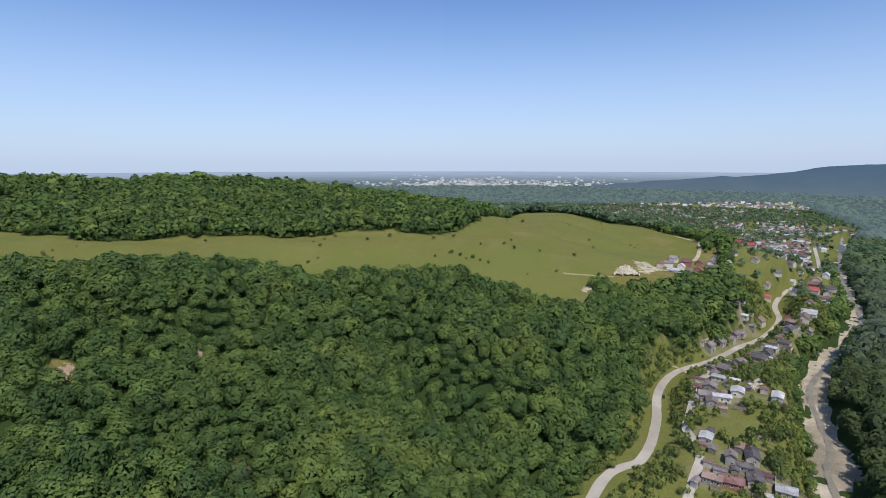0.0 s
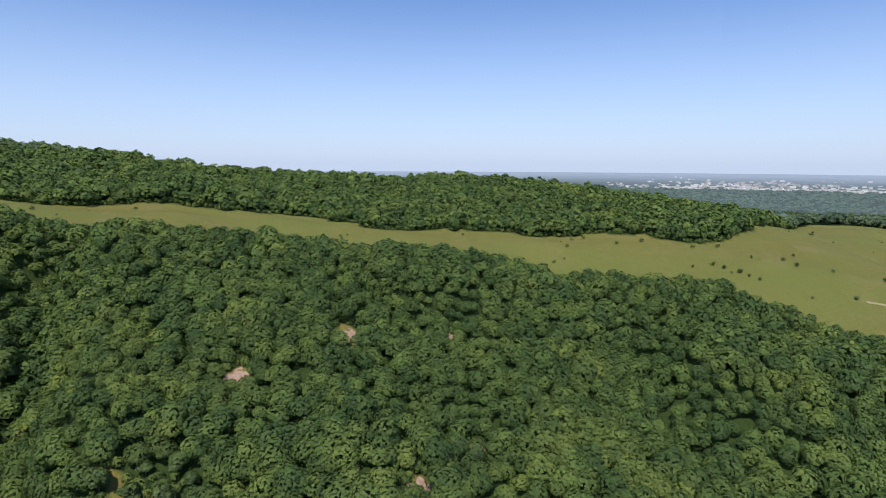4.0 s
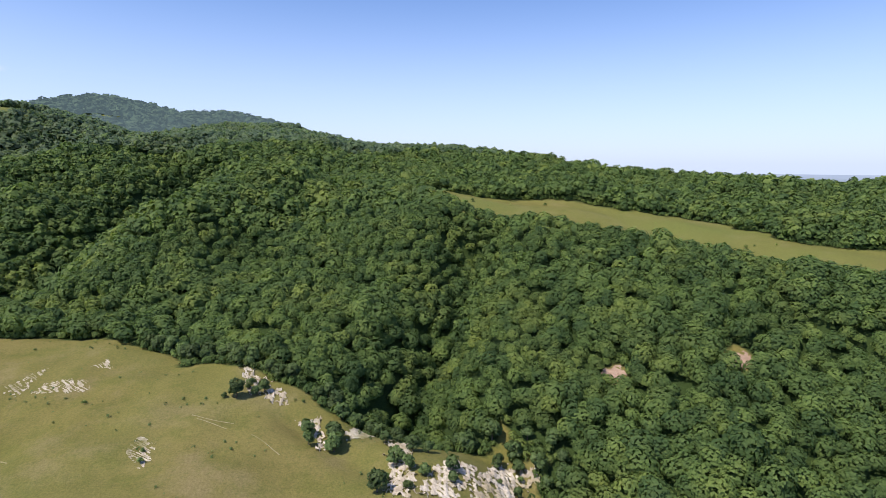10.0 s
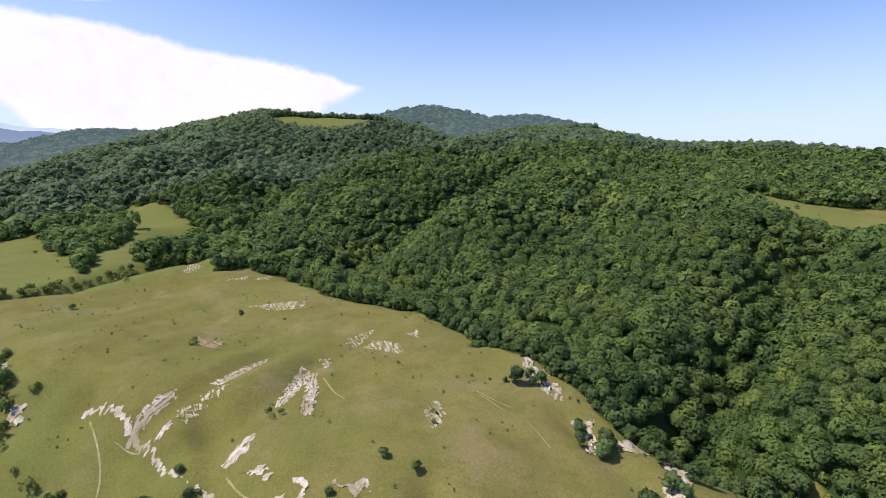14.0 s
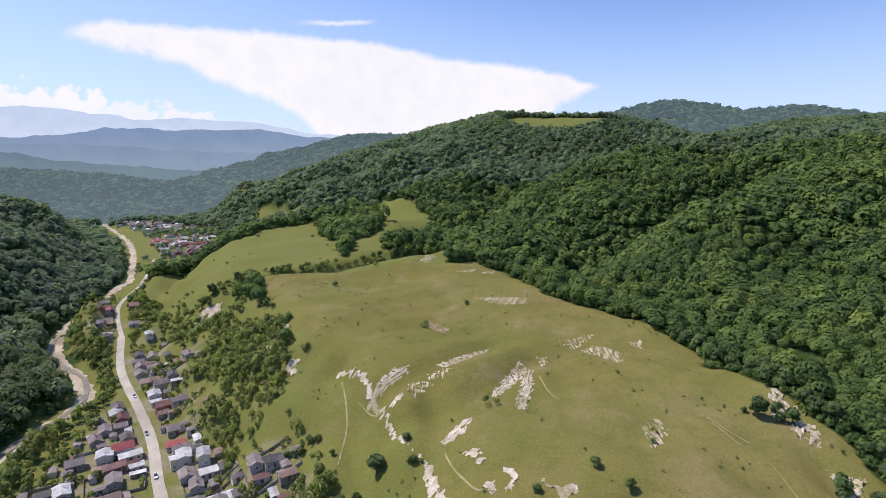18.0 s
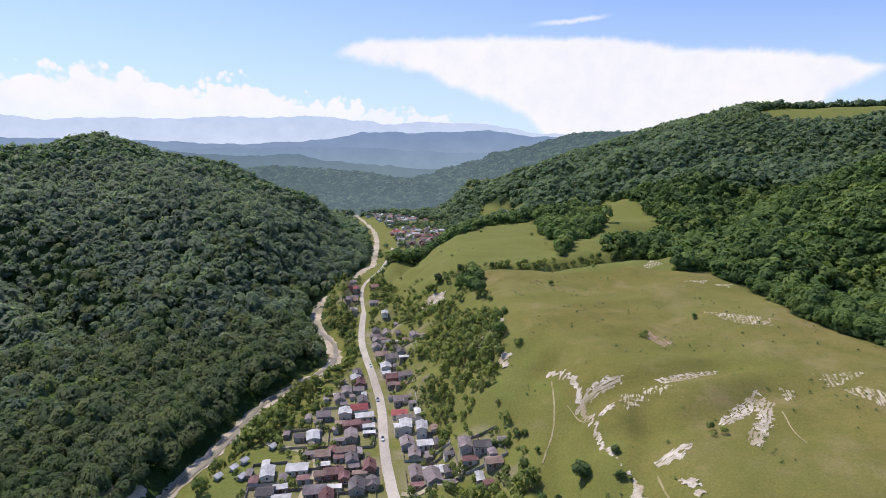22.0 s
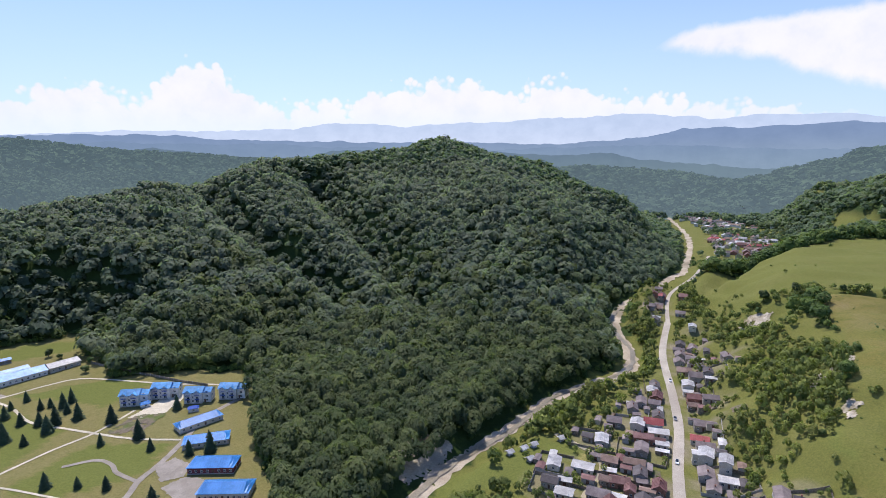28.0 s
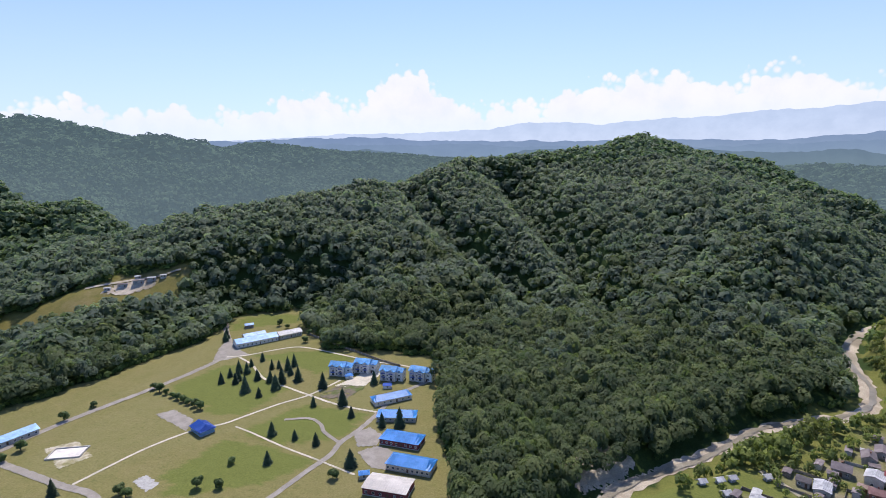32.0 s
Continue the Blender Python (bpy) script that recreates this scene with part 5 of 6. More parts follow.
def build_thickets():
    """Bushes of the scarp, young trees of gardens and river banks."""
    r = np.random.RandomState(90)
    free_of = np.array(HOUSES_ALL, float)

    def clear(x, y, gap):
        keep = along(x, y, ROAD)[0] > 6.5
        keep &= along(x, y, RIVER)[0] > 11
        for hx, hy in free_of:
            keep &= np.hypot(x - hx, y - hy) > gap
        return keep

    x, y = scatter(3.5, 90, 640, 91)
    keep = inside_of(x, y, VILLAGE) & clear(x, y, 8.5)
    keep &= ~inside_of(x, y, LUSH_LAWNS[3]) | (r.rand(len(x)) < 0.12)
    for poly in DRY_LAWNS[3:]:
        keep &= ~inside_of(x, y, poly)
    yards = np.min([np.hypot(x - a, y - b) for a, b in HOUSES_ALL], axis=0) < 26
    bank = along(x, y, RIVER)[0] < 48
    scarp = (np.interp(y, SCARP_Y, SCARP_X) + 85 - x > 0) & (y < 60)
    want = np.where(y > 100, np.where(yards, 0.38, 0.85), np.where(yards, 0.48, np.where(bank, 0.8, np.where(scarp, np.where(inside_of(x, y, BUSHY) | inside_of(x, y, BUSHY_YARD), 0.75 + 0.3 * waves(x, y, 24, 92), 0.05), 0.8)))) + 0.3 * waves(x, y, 45, 93)
    keep &= r.rand(len(x)) < want
    x, y = x[keep], y[keep]
    z = height(x, y)
    size = r.uniform(0.8, 2.2, len(x)) * np.where(along(x, y, RIVER)[0] < 48, 1.15, 1.0) * np.where((y > 100) & (r.rand(len(x)) < 0.5), 1.35, 1.0)
    wild = np.min([np.hypot(x - a, y - b) for a, b in HOUSES_ALL], axis=0) > 17
    size = size * np.where(wild & (y < 60), r.uniform(0.9, 1.75, len(x)), 1.0)
    plant("thicket", x, y, z, size, leaf_forms(50, 14, 9, 0.33), LEAF_GARDEN, "loose bushes and garden trees along the valley", 94, 1.2)
    x, y = scatter(3.6, 110, 480, 95)
    edge = np.interp(y, SCARP_Y, SCARP_X)
    keep = inside_of(x, y, PLATEAU) & (((inside_of(x, y, BUSHY) | inside_of(x, y, BUSHY_YARD)) & (waves(x, y, 22, 96) > -0.5)) | (waves(x, y, 34, 97) > 1.35))
    x, y = x[keep], y[keep]
    plant("scarp_bushes", x, y, height(x, y), r.uniform(0.5, 1.9, len(x)), leaf_forms(44, 10, 10, 0.36), LEAF_GARDEN, "low bushes scattered over the grassy scarp", 98)
    x, y = scatter(8.5, 640, 2100, 99)
    keep = inside_of(x, y, VILLAGE) & (along(x, y, RIVER)[0] > 14) & (along(x, y, ROAD)[0] > 9)
    for (cx, cy), wide, _ in HAMLETS + FAR_HAMLETS:
        keep &= (np.hypot(x - cx, y - cy) > wide * 0.9) | (r.rand(len(x)) < 0.25)
    keep &= r.rand(len(x)) < np.where(y > 600, 0.55, 0.5) + 0.25 * waves(x, y, 160, 100)
    x, y = x[keep], y[keep]
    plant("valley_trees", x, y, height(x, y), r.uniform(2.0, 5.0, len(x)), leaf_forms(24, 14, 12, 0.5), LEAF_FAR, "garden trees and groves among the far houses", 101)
    # hedges in the hollows between the meadows
    hx, hy = [], []
    for line, wide, count in (([(-262, -392), (-285, -393), (-308, -388), (-332, -366), (-352, -352)], 7, 75), ([(-395, -326), (-430, -322), (-470, -314), (-520, -305), (-560, -318)], 9, 110), ([(-352, -352), (-378, -338), (-400, -330)], 4, 14),
                              ([(-430, -372), (-470, -430), (-530, -480), (-600, -540)], 9, 60)):
        u = np.sort(r.rand(count)) * (len(line) - 1)
        hx.append(np.interp(u, range(len(line)), [p[0] for p in line]) + r.normal(size=count) * wide * 0.5)
        hy.append(np.interp(u, range(len(line)), [p[1] for p in line]) + r.normal(size=count) * wide * 0.5)
    x, y = np.concatenate(hx), np.concatenate(hy)
    plant("hedge", x, y, height(x, y) - 0.3, r.uniform(1.2, 3.0, len(x)), leaf_forms(70, 10, 15, 0.28), LEAF_GARDEN, "dark bushy hedges in the hollows between the meadows", 108)
    # tussocks along trails and hollows of the meadow
    x, y = scatter(4.0, 120, 480, 102)
    keep = inside_of(x, y, PLATEAU) & (r.rand(len(x)) < 0.05 + 0.4 * (waves(x, y, 40, 103) > 0.7))
    x, y = x[keep], y[keep]
    plant("tussocks", x, y, height(x, y) - 0.2, r.uniform(0.25, 0.8, len(x)), leaf_forms(14, 6, 13, 0.5), LEAF_TREE, "small dark tussocks dotted over the meadow", 104)
    x, y = scatter(14.0, 450, 900, 105)
    keep = (inside_of(x, y, STRIP) | inside_of(x, y, LOWER)) & (r.rand(len(x)) < 0.07 + 0.05 * waves(x, y, 90, 106))
    x, y = x[keep], y[keep]
    plant("meadow_bushes", x, y, height(x, y) - 0.2, r.uniform(0.6, 2.0, len(x)), leaf_forms(40, 6, 14, 0.4), LEAF_GARDEN, "scattered dark bushes on the far meadows", 107)


LEAF_GARDEN = material("garden_leaves", (0.134, 0.178, 0.056), (0.208, 0.252, 0.080), 0.2, 0.8, 0.8, 2.6, (0.158, 0.184, 0.066), island=0.18, depth=0.2, tint=0.38, thin=0.42)
build_thickets()


# ---- buildings ----
def tin(name, colour, rough=0.45, wear=0.25):
    """Painted sheet roofing with fading and dirt."""
    dark = tuple(c * (1 - wear) for c in colour)
    pale = tuple(min(c * (1 + wear * 0.6) + 0.03, 0.9) for c in colour)
    return material(name, dark, colour, 0.5, rough, 0.15, 5.0, pale, piece=0.16, gloss=0.3)


ROOF = {"g": tin("grey_slate_sheet", (0.20, 0.165, 0.165), 0.8), "d": tin("dark_slate_sheet", (0.105, 0.092, 0.096), 0.8), "w": tin("white_metal_sheet", (0.47, 0.46, 0.46), 0.55),
        "m": tin("maroon_metal_sheet", (0.175, 0.085, 0.08), 0.6), "r": tin("red_metal_sheet", (0.37, 0.085, 0.085), 0.5), "b": tin("brown_rusty_sheet", (0.24, 0.165, 0.135), 0.8)}
ROOF_WORDS = {"g": "grey slate", "d": "dark grey", "w": "white metal", "m": "maroon metal", "r": "red metal", "b": "brown rusty"}
BLUE = tin("blue_metal_sheet", (0.045, 0.24, 0.62), 0.4, 0.2)
BLUE_PALE = tin("faded_blue_sheet", (0.22, 0.42, 0.68), 0.45, 0.25)
BLUE_DEEP = tin("deep_blue_sheet", (0.035, 0.10, 0.42), 0.4, 0.15)
BLUE_SKY = tin("sky_blue_sheet", (0.10, 0.33, 0.66), 0.45, 0.25)
WHITE_ROOF = tin("pale_flat_roofing", (0.62, 0.57, 0.52), 0.8, 0.12)
PLASTER = material("cream_plaster", (0.52, 0.47, 0.38), (0.66, 0.61, 0.52), 0.4, 0.9, 0.3, 5.0, piece=0.15)
WHITEWASH = material("white_plaster", (0.66, 0.64, 0.59), (0.78, 0.76, 0.72), 0.4, 0.9, 0.3, 5.0, piece=0.1)
DULL = material("dull_grey_render", (0.30, 0.27, 0.235), (0.42, 0.38, 0.335), 0.4, 0.9, 0.3, 5.0, piece=0.25)
BRICKWORK = material("red_brickwork", (0.27, 0.13, 0.09), (0.36, 0.19, 0.14), 1.2, 0.9, 0.5, 7.0, piece=0.15)
MAROON_WALL = material("maroon_wall_paint", (0.15, 0.045, 0.055), (0.22, 0.07, 0.075), 0.5, 0.8, 0.2, 5.0)
BOARDS = material("grey_boards", (0.20, 0.165, 0.13), (0.32, 0.28, 0.23), 1.5, 0.9, 0.5, 6.0, piece=0.2)
CONCRETE = material("weathered_concrete", (0.36, 0.35, 0.33), (0.48, 0.46, 0.43), 0.5, 0.92, 0.3, 5.0, piece=0.1)
GLASS = material("dark_window_glass", (0.03, 0.04, 0.05), (0.06, 0.075, 0.09), 0.5, 0.12, 0.0, 2.0, gloss=0.6)
FRAME = material("white_window_frame", (0.70, 0.70, 0.68), (0.8, 0.8, 0.78), 1.0, 0.6, 0.0, 4.0)
DOOR = material("brown_door_paint", (0.10, 0.06, 0.04), (0.17, 0.10, 0.07), 1.0, 0.7, 0.2, 5.0)
CAMP_PATH = material("pale_concrete_path", (0.50, 0.45, 0.35), (0.62, 0.56, 0.45), 0.3, 0.9, 0.3, 4.0, (0.40, 0.36, 0.27))
ASPHALT = material("worn_grey_asphalt", (0.25, 0.222, 0.19), (0.335, 0.30, 0.26), 0.2, 0.92, 0.3, 4.0, (0.28, 0.25, 0.21))


def block(x0, x1, y0, y1, z0, z1):
    v = [(x0, y0, z0), (x1, y0, z0), (x1, y1, z0), (x0, y1, z0), (x0, y0, z1), (x1, y0, z1), (x1, y1, z1), (x0, y1, z1)]
    return v, [(0, 3, 2, 1), (4, 5, 6, 7), (0, 1, 5, 4), (1, 2, 6, 5), (2, 3, 7, 6), (3, 0, 4, 7)]


def walls_mesh(w, d, h, rise, mat, deep=1.6):
    """Four walls with gables along x, standing on a plinth."""
    a, b = w / 2, d / 2
    v = [(-a, -b, -deep), (a, -b, -deep), (a, b, -deep), (-a, b, -deep), (-a, -b, h), (a, -b, h), (a, b, h), (-a, b, h), (-a, 0, h + rise), (a, 0, h + rise)]
    f = [(0, 1, 5, 4), (2, 3, 7, 6), (1, 2, 6, 9, 5), (3, 0, 4, 8, 7), (4, 5, 9, 8), (6, 7, 8, 9), (3, 2, 1, 0)]
    return mesh_of("body", v, f, mat)


def gable_mesh(w, d, h, rise, mat, over=0.5, thick=0.16, seams=0.0, hip=0.0):
    """A gable roof of one sheet with thickness and overhang; seams: spacing of its raised ribs; hip: length of sloping ends."""
    a, b = w / 2 + over, d / 2 + over
    low, top = h - over * rise / (d / 2) + 0.06, h + rise + 0.06
    xs = [(-a, 0.0), (a, 0.0)]
    if hip:
        xs += [(-a + hip, 0.0), (a - hip, 0.0)]
    if seams:
        for k in range(1, int(2 * a / seams)):
            x = -a + k * seams
            xs += [(x - 0.07, 0.0), (x - 0.03, 0.1), (x + 0.03, 0.1), (x + 0.07, 0.0)]
    xs.sort()
    v, f = [], []
    for x, lift in xs:
        ridge = low + (top - low) * (min(1.0, (a - abs(x)) / hip) if hip else 1.0)
        for y, z in ((-b, low), (0.0, ridge), (b, low)):
            v += [(x, y, z), (x, y, z + thick + lift)]
    for k in range(len(xs) - 1):
        o, p = 6 * k, 6 * k + 6
        f += [(o + 1, p + 1, p + 3, o + 3), (o + 3, p + 3, p + 5, o + 5), (o, o + 2, p + 2, p), (o + 2, o + 4, p + 4, p + 2), (o, p, p + 1, o + 1), (o + 5, p + 5, p + 4, o + 4)]
    for o, flip in ((0, False), (6 * (len(xs) - 1), True)):
        for q in ((o, o + 1, o + 3, o + 2), (o + 2, o + 3, o + 5, o + 4)):
            f.append(q[::-1] if flip else q)
    return mesh_of("roof", v, f, mat)


def window_mesh(w, h):
    """A framed window with two sashes, to be set into a wall that faces -y."""
    key = (round(w, 2), round(h, 2))
    if key not in WINDOWS:
        fr = [block(-w / 2, w / 2, -0.06, 0.03, -h / 2, -h / 2 + 0.1), block(-w / 2, w / 2, -0.06, 0.03, h / 2 - 0.1, h / 2), block(-w / 2, -w / 2 + 0.09, -0.06, 0.03, -h / 2 + 0.1, h / 2 - 0.1),
              block(w / 2 - 0.09, w / 2, -0.06, 0.03, -h / 2 + 0.1, h / 2 - 0.1), block(-0.04, 0.04, -0.055, 0.03, -h / 2 + 0.1, h / 2 - 0.1)]
        WINDOWS[key] = (mesh_of("window_frame", *joined(fr), FRAME), mesh_of("pane", *block(-w / 2 + 0.05, w / 2 - 0.05, -0.02, 0.02, -h / 2 + 0.05, h / 2 - 0.05), GLASS))
    return WINDOWS[key]


WINDOWS, BITS = {}, {}


def window(parent, x, y, z, turn, w=1.2, h=1.3):
    fr, pane = window_mesh(w, h)
    ob = part("window", fr, parent, at=pose(x, y, z, 0, 0, turn))
    part("pane", pane, ob)


def bit(name, key, shape, mat):
    if key not in BITS:
        BITS[key] = mesh_of(name, *shape, mat)
    return BITS[key]


def house(x, y, turn, w, d, h, rise, roof, wall, label, seed, name="house", windows=3, chimney=True, seams=0.0, sides=True, hip=0.0, group="village houses", z=None):
    """A small house: walls with gables, roof, windows, door and chimney."""
    r = random.Random(seed)
    z = ground_z(x, y) if z is None else z
    t = thing(name, x, y, z, turn, label, "house" if name == "house" else name.replace("_", " "), group)
    part("body", walls_mesh(w, d, h, 0.0 if hip else rise, wall), t)
    part("roof", gable_mesh(w, d, h, rise, roof, seams=seams, hip=hip), t)
    for s, tw in ((-1, 0), (1, 180)):
        for k in range(windows):
            px = -w / 2 + w * (k + 0.5) / windows
            if k == windows // 2 and s < 0 and windows > 1:
                part("door", bit("door", "door", block(-0.5, 0.5, -0.07, 0.02, 0.0, 2.1), DOOR), t, at=pose(px, s * d / 2, 0.0, 0, 0, tw))
            else:
                window(t, px, s * d / 2, min(1.5, h * 0.55), tw)
    if sides:
        for s, tw in ((1, 90), (-1, -90)):
            window(t, s * w / 2, r.uniform(-0.2, 0.2) * d, min(1.5, h * 0.55), tw)
    if chimney:
        px = r.uniform(-0.25, 0.25) * w
        part("chimney", bit("chimney", "chimney", joined([block(-0.3, 0.3, -0.3, 0.3, -0.8, 1.1), block(-0.38, 0.38, -0.38, 0.38, 0.85, 1.0)]), BRICKWORK), t, at=pose(px, 0.5, h + rise - 0.2))
    return t


def heading(x, y, line):
    """Direction, in degrees, of the nearest stretch of a line."""
    best, out = 1e9, 0
    for a, b in zip(line[:-1], line[1:]):
        mx, my = (a[0] + b[0]) / 2, (a[1] + b[1]) / 2
        q = math.hypot(x - mx, y - my)
        if q < best:
            best, out = q, math.degrees(math.atan2(b[1] - a[1], b[0] - a[0]))
    return out


def build_village():
    r = random.Random(31)
    taken = []
    rows = [(HOUSES_RIVER, ROOFS_RIVER), (HOUSES_HILL, ROOFS_HILL), (HOUSES_NORTH, ROOFS_NORTH), (HOUSES_UPPER, ROOFS_UPPER)]
    walls = {"g": "grey rendered", "d": "grey rendered", "w": "cream plastered", "m": "brick", "r": "cream plastered", "b": "weathered board"}
    skins = {"g": DULL, "d": DULL, "w": PLASTER, "m": BRICKWORK, "r": PLASTER, "b": BOARDS}
    for spots, roofs in rows:
        for (x, y), c in zip(spots, roofs):
            turn = heading(x, y, ROAD) + r.choice([0, 90]) + r.uniform(-6, 6)
            w, d = r.uniform(7.2, 10.2), r.uniform(5.4, 7.0)
            near = min([math.hypot(x - a, y - b) for a, b in taken] + [99])
            if near < 8:
                w, d = w * 0.68, d * 0.72
            for _ in range(4):
                one = [float(along(np.array([x + a]), np.array([y + b]), ROAD)[0][0]) for a, b in ((0, 0), (1, 0), (0, 1))]
                if one[0] < 5.5 + w / 2:
                    gx, gy = one[1] - one[0], one[2] - one[0]
                    x, y = x + gx * (5.5 + w / 2 - one[0]), y + gy * (5.5 + w / 2 - one[0])
            tall = r.uniform(2.7, 3.4) * (1.7 if r.random() < 0.12 else 1.0)
            rise = d * r.uniform(0.2, 0.34) if c != "w" else d * 0.14
            house(x, y, turn, w, d, tall, rise, ROOF[c], skins[c], f"{walls[c]} village house with a {ROOF_WORDS[c]} roof", r.random(), windows=3 if w > 7 else 2, chimney=c in "gdmb" and r.random() < 0.6, seams=1.1 if c in "wmr" else 0.0)
            taken.append((x, y))
    # sheds and lean-tos of the yards
    for spots, roofs in rows[:3]:
        for (x, y) in spots:
            for _ in range(3):
                a, q = r.uniform(0, 6.28), r.uniform(6.5, 10.5)
                sx, sy = x + q * math.cos(a), y + q * math.sin(a)
                if min(math.hypot(sx - u, sy - v) for u, v in taken) < 5.6 or float(along(np.array([sx]), np.array([sy]), ROAD)[0][0]) < 8:
                    continue
                taken.append((sx, sy))
                c = r.choice("ggdbwgm")
                turn = heading(sx, sy, ROAD) + r.choice([0, 90]) + r.uniform(-5, 5)
                w, d, h = r.uniform(4, 7.5), r.uniform(2.8, 4.2), r.uniform(2.1, 2.6)
                t = thing("shed", sx, sy, ground_z(sx, sy), turn, f"low {ROOF_WORDS[c]} roofed shed in a yard", "shed", "yard sheds")
                part("body", walls_mesh(w, d, h, d * 0.12, r.choice([BOARDS, PLASTER, CONCRETE])), t)
                part("roof", gable_mesh(w, d, h, d * 0.12, ROOF[c], 0.3, 0.1), t)
                part("door", bit("door", "shed_door", block(-0.7, 0.7, -0.06, 0.02, 0.0, 1.9), DOOR), t, at=pose(0, -d / 2, 0))
    # yard fences
    for spots, roofs in rows[:3]:
        for k, (x, y) in enumerate(spots):
            if k % 2:
                continue
            turn = math.radians(heading(x, y, ROAD))
            ux, uy = math.cos(turn), math.sin(turn)
            t = thing("fence", x, y, ground_z(x, y), 0, "weathered board fence around a village yard", "fence", "yard fences")
            half_u, half_v = r.uniform(8, 11), r.uniform(8, 12)
            corners = [(half_u * a * ux - half_v * b * uy, half_u * a * uy + half_v * b * ux) for a, b in ((-1, -1), (1, -1), (1, 1), (-1, 1))]
            base = ground_z(x, y)
            for (ax, ay), (bx, by) in zip(corners, corners[1:] + corners[:1]):
                n = 5
                if float(along(np.array([x + ax + (bx - ax) * e / 4 for e in range(5)]), np.array([y + ay + (by - ay) * e / 4 for e in range(5)]), ROAD)[0].min()) < 5.5:
                    continue
                v, f = [], []
                for q in range(n + 1):
                    fx, fy = ax + (bx - ax) * q / n, ay + (by - ay) * q / n
                    g = ground_z(x + fx, y + fy) - base
                    nx, ny = -(by - ay), bx - ax
                    m = math.hypot(nx, ny)
                    for s in (-0.05, 0.05):
                        for z in (g - 0.3, g + 1.5):
                            v.append((fx + nx / m * s, fy + ny / m * s, z))
                for q in range(n):
                    o = q * 4
                    f += [(o, o + 4, o + 5, o + 1), (o + 3, o + 7, o + 6, o + 2), (o + 1, o + 5, o + 7, o + 3)]
                part("panel", mesh_of("panel", v, f, r.choice([BOARDS, BOARDS, CONCRETE])), t)


build_village()


def camp_hall(name, p, q, depth, h, rise, roof, wall, label, hip=2.5, windows=7, out=1.0):
    """A long hall whose near wall runs from p to q; it stretches away from the open ground."""
    (ax, ay), (bx, by) = p, q
    w = math.hypot(bx - ax, by - ay)
    nx, ny = -(by - ay) / w, (bx - ax) / w
    if nx * (ax + bx) + ny * (ay + by) < 0:
        nx, ny = -nx, -ny
    cx, cy = (ax + bx) / 2 + nx * depth / 2 * out, (ay + by) / 2 + ny * depth / 2 * out
    turn = math.degrees(math.atan2(-nx, ny))
    t = house(cx, cy, turn, w, depth, h, rise, roof, wall, label, 3, name, windows, False, 1.2, True, hip, "camp buildings")
    part("plinth", mesh_of("plinth", *block(-w / 2 - 0.15, w / 2 + 0.15, -depth / 2 - 0.15, depth / 2 + 0.15, -1.0, 0.35), CONCRETE), t)
    return t


camp_hall("hall", (127, -287), (109, -303), 9, 3.0, 1.9, BLUE, PLASTER, "cream camp hall with a bright blue metal roof", windows=6)
camp_hall("hall", (119, -270), (97, -275), 9.5, 3.0, 2.0, BLUE, PLASTER, "cream camp hall with a blue roof behind two conifers", windows=7)
camp_hall("hall", (108, -248), (86, -247), 10.5, 3.4, 2.3, BLUE, MAROON_WALL, "maroon walled camp hall with a blue hipped roof", windows=8)
camp_hall("hall", (96, -227), (73, -226), 10.5, 3.4, 2.3, BLUE, PLASTER, "cream camp hall with a row of windows and blue roof", windows=9)
camp_hall("workshop", (99, -206), (78, -206), 12, 3.4, 0.7, WHITE_ROOF, MAROON_WALL, "dark red workshop with a pale nearly flat roof", 0, 6)
camp_hall("canteen", (275, -353), (254, -379), 13, 3.6, 2.4, BLUE_SKY, WHITEWASH, "long white canteen with a sky blue roof", 0, 10)
camp_hall("canteen", (253, -380), (241, -395), 11, 3.4, 2.0, ROOF["w"], PLASTER, "canteen annex with a white metal roof", 0, 5)
camp_hall("store", (281, -371), (270, -385), 8, 3.2, 1.4, BLUE_PALE, PLASTER, "small store with a faded blue roof", 0, 3)
camp_hall("barrack", (309, -178), (301, -211), 9, 3.0, 1.8, BLUE_PALE, CONCRETE, "long grey barrack with a faded blue roof", 0, 10)
camp_hall("kiosk", (105, -216), (101, -218), 3.5, 2.4, 0.9, BLUE, PLASTER, "small kiosk with a blue roof", 0.8, 1)
camp_hall("kiosk", (163, -320), (159, -323), 3.2, 2.4, 1.0, BLUE, WHITEWASH, "small white kiosk with a blue roof", 0.8, 1)
camp_hall("kiosk", (132, -312), (127, -314), 3.2, 2.4, 1.0, BLUE_DEEP, WHITEWASH, "small white kiosk with a deep blue roof", 0.8, 1)
camp_hall("cabin", (300, -398), (295, -403), 4.5, 2.8, 1.1, BLUE, BOARDS, "little board cabin with a blue roof", 0, 1)
for wx, wy, wide, deep, tall in ((426, -403, 9, 6, 3.6), (416, -410, 7, 5, 2.8), (438, -396, 8, 5, 3.0), (447, -389, 5, 4, 2.4), (432, -411, 5, 4, 2.2), (406, -416, 5, 4, 2.4)):
    camp_hall("works_shed", (wx, wy), (wx - wide * 0.8, wy - wide * 0.6), deep, tall, 0.4, ROOF["w"] if wide in (7, 5) else ROOF["g"], CONCRETE, "small grey works shed on a rubble yard in the forest", 0, 2)


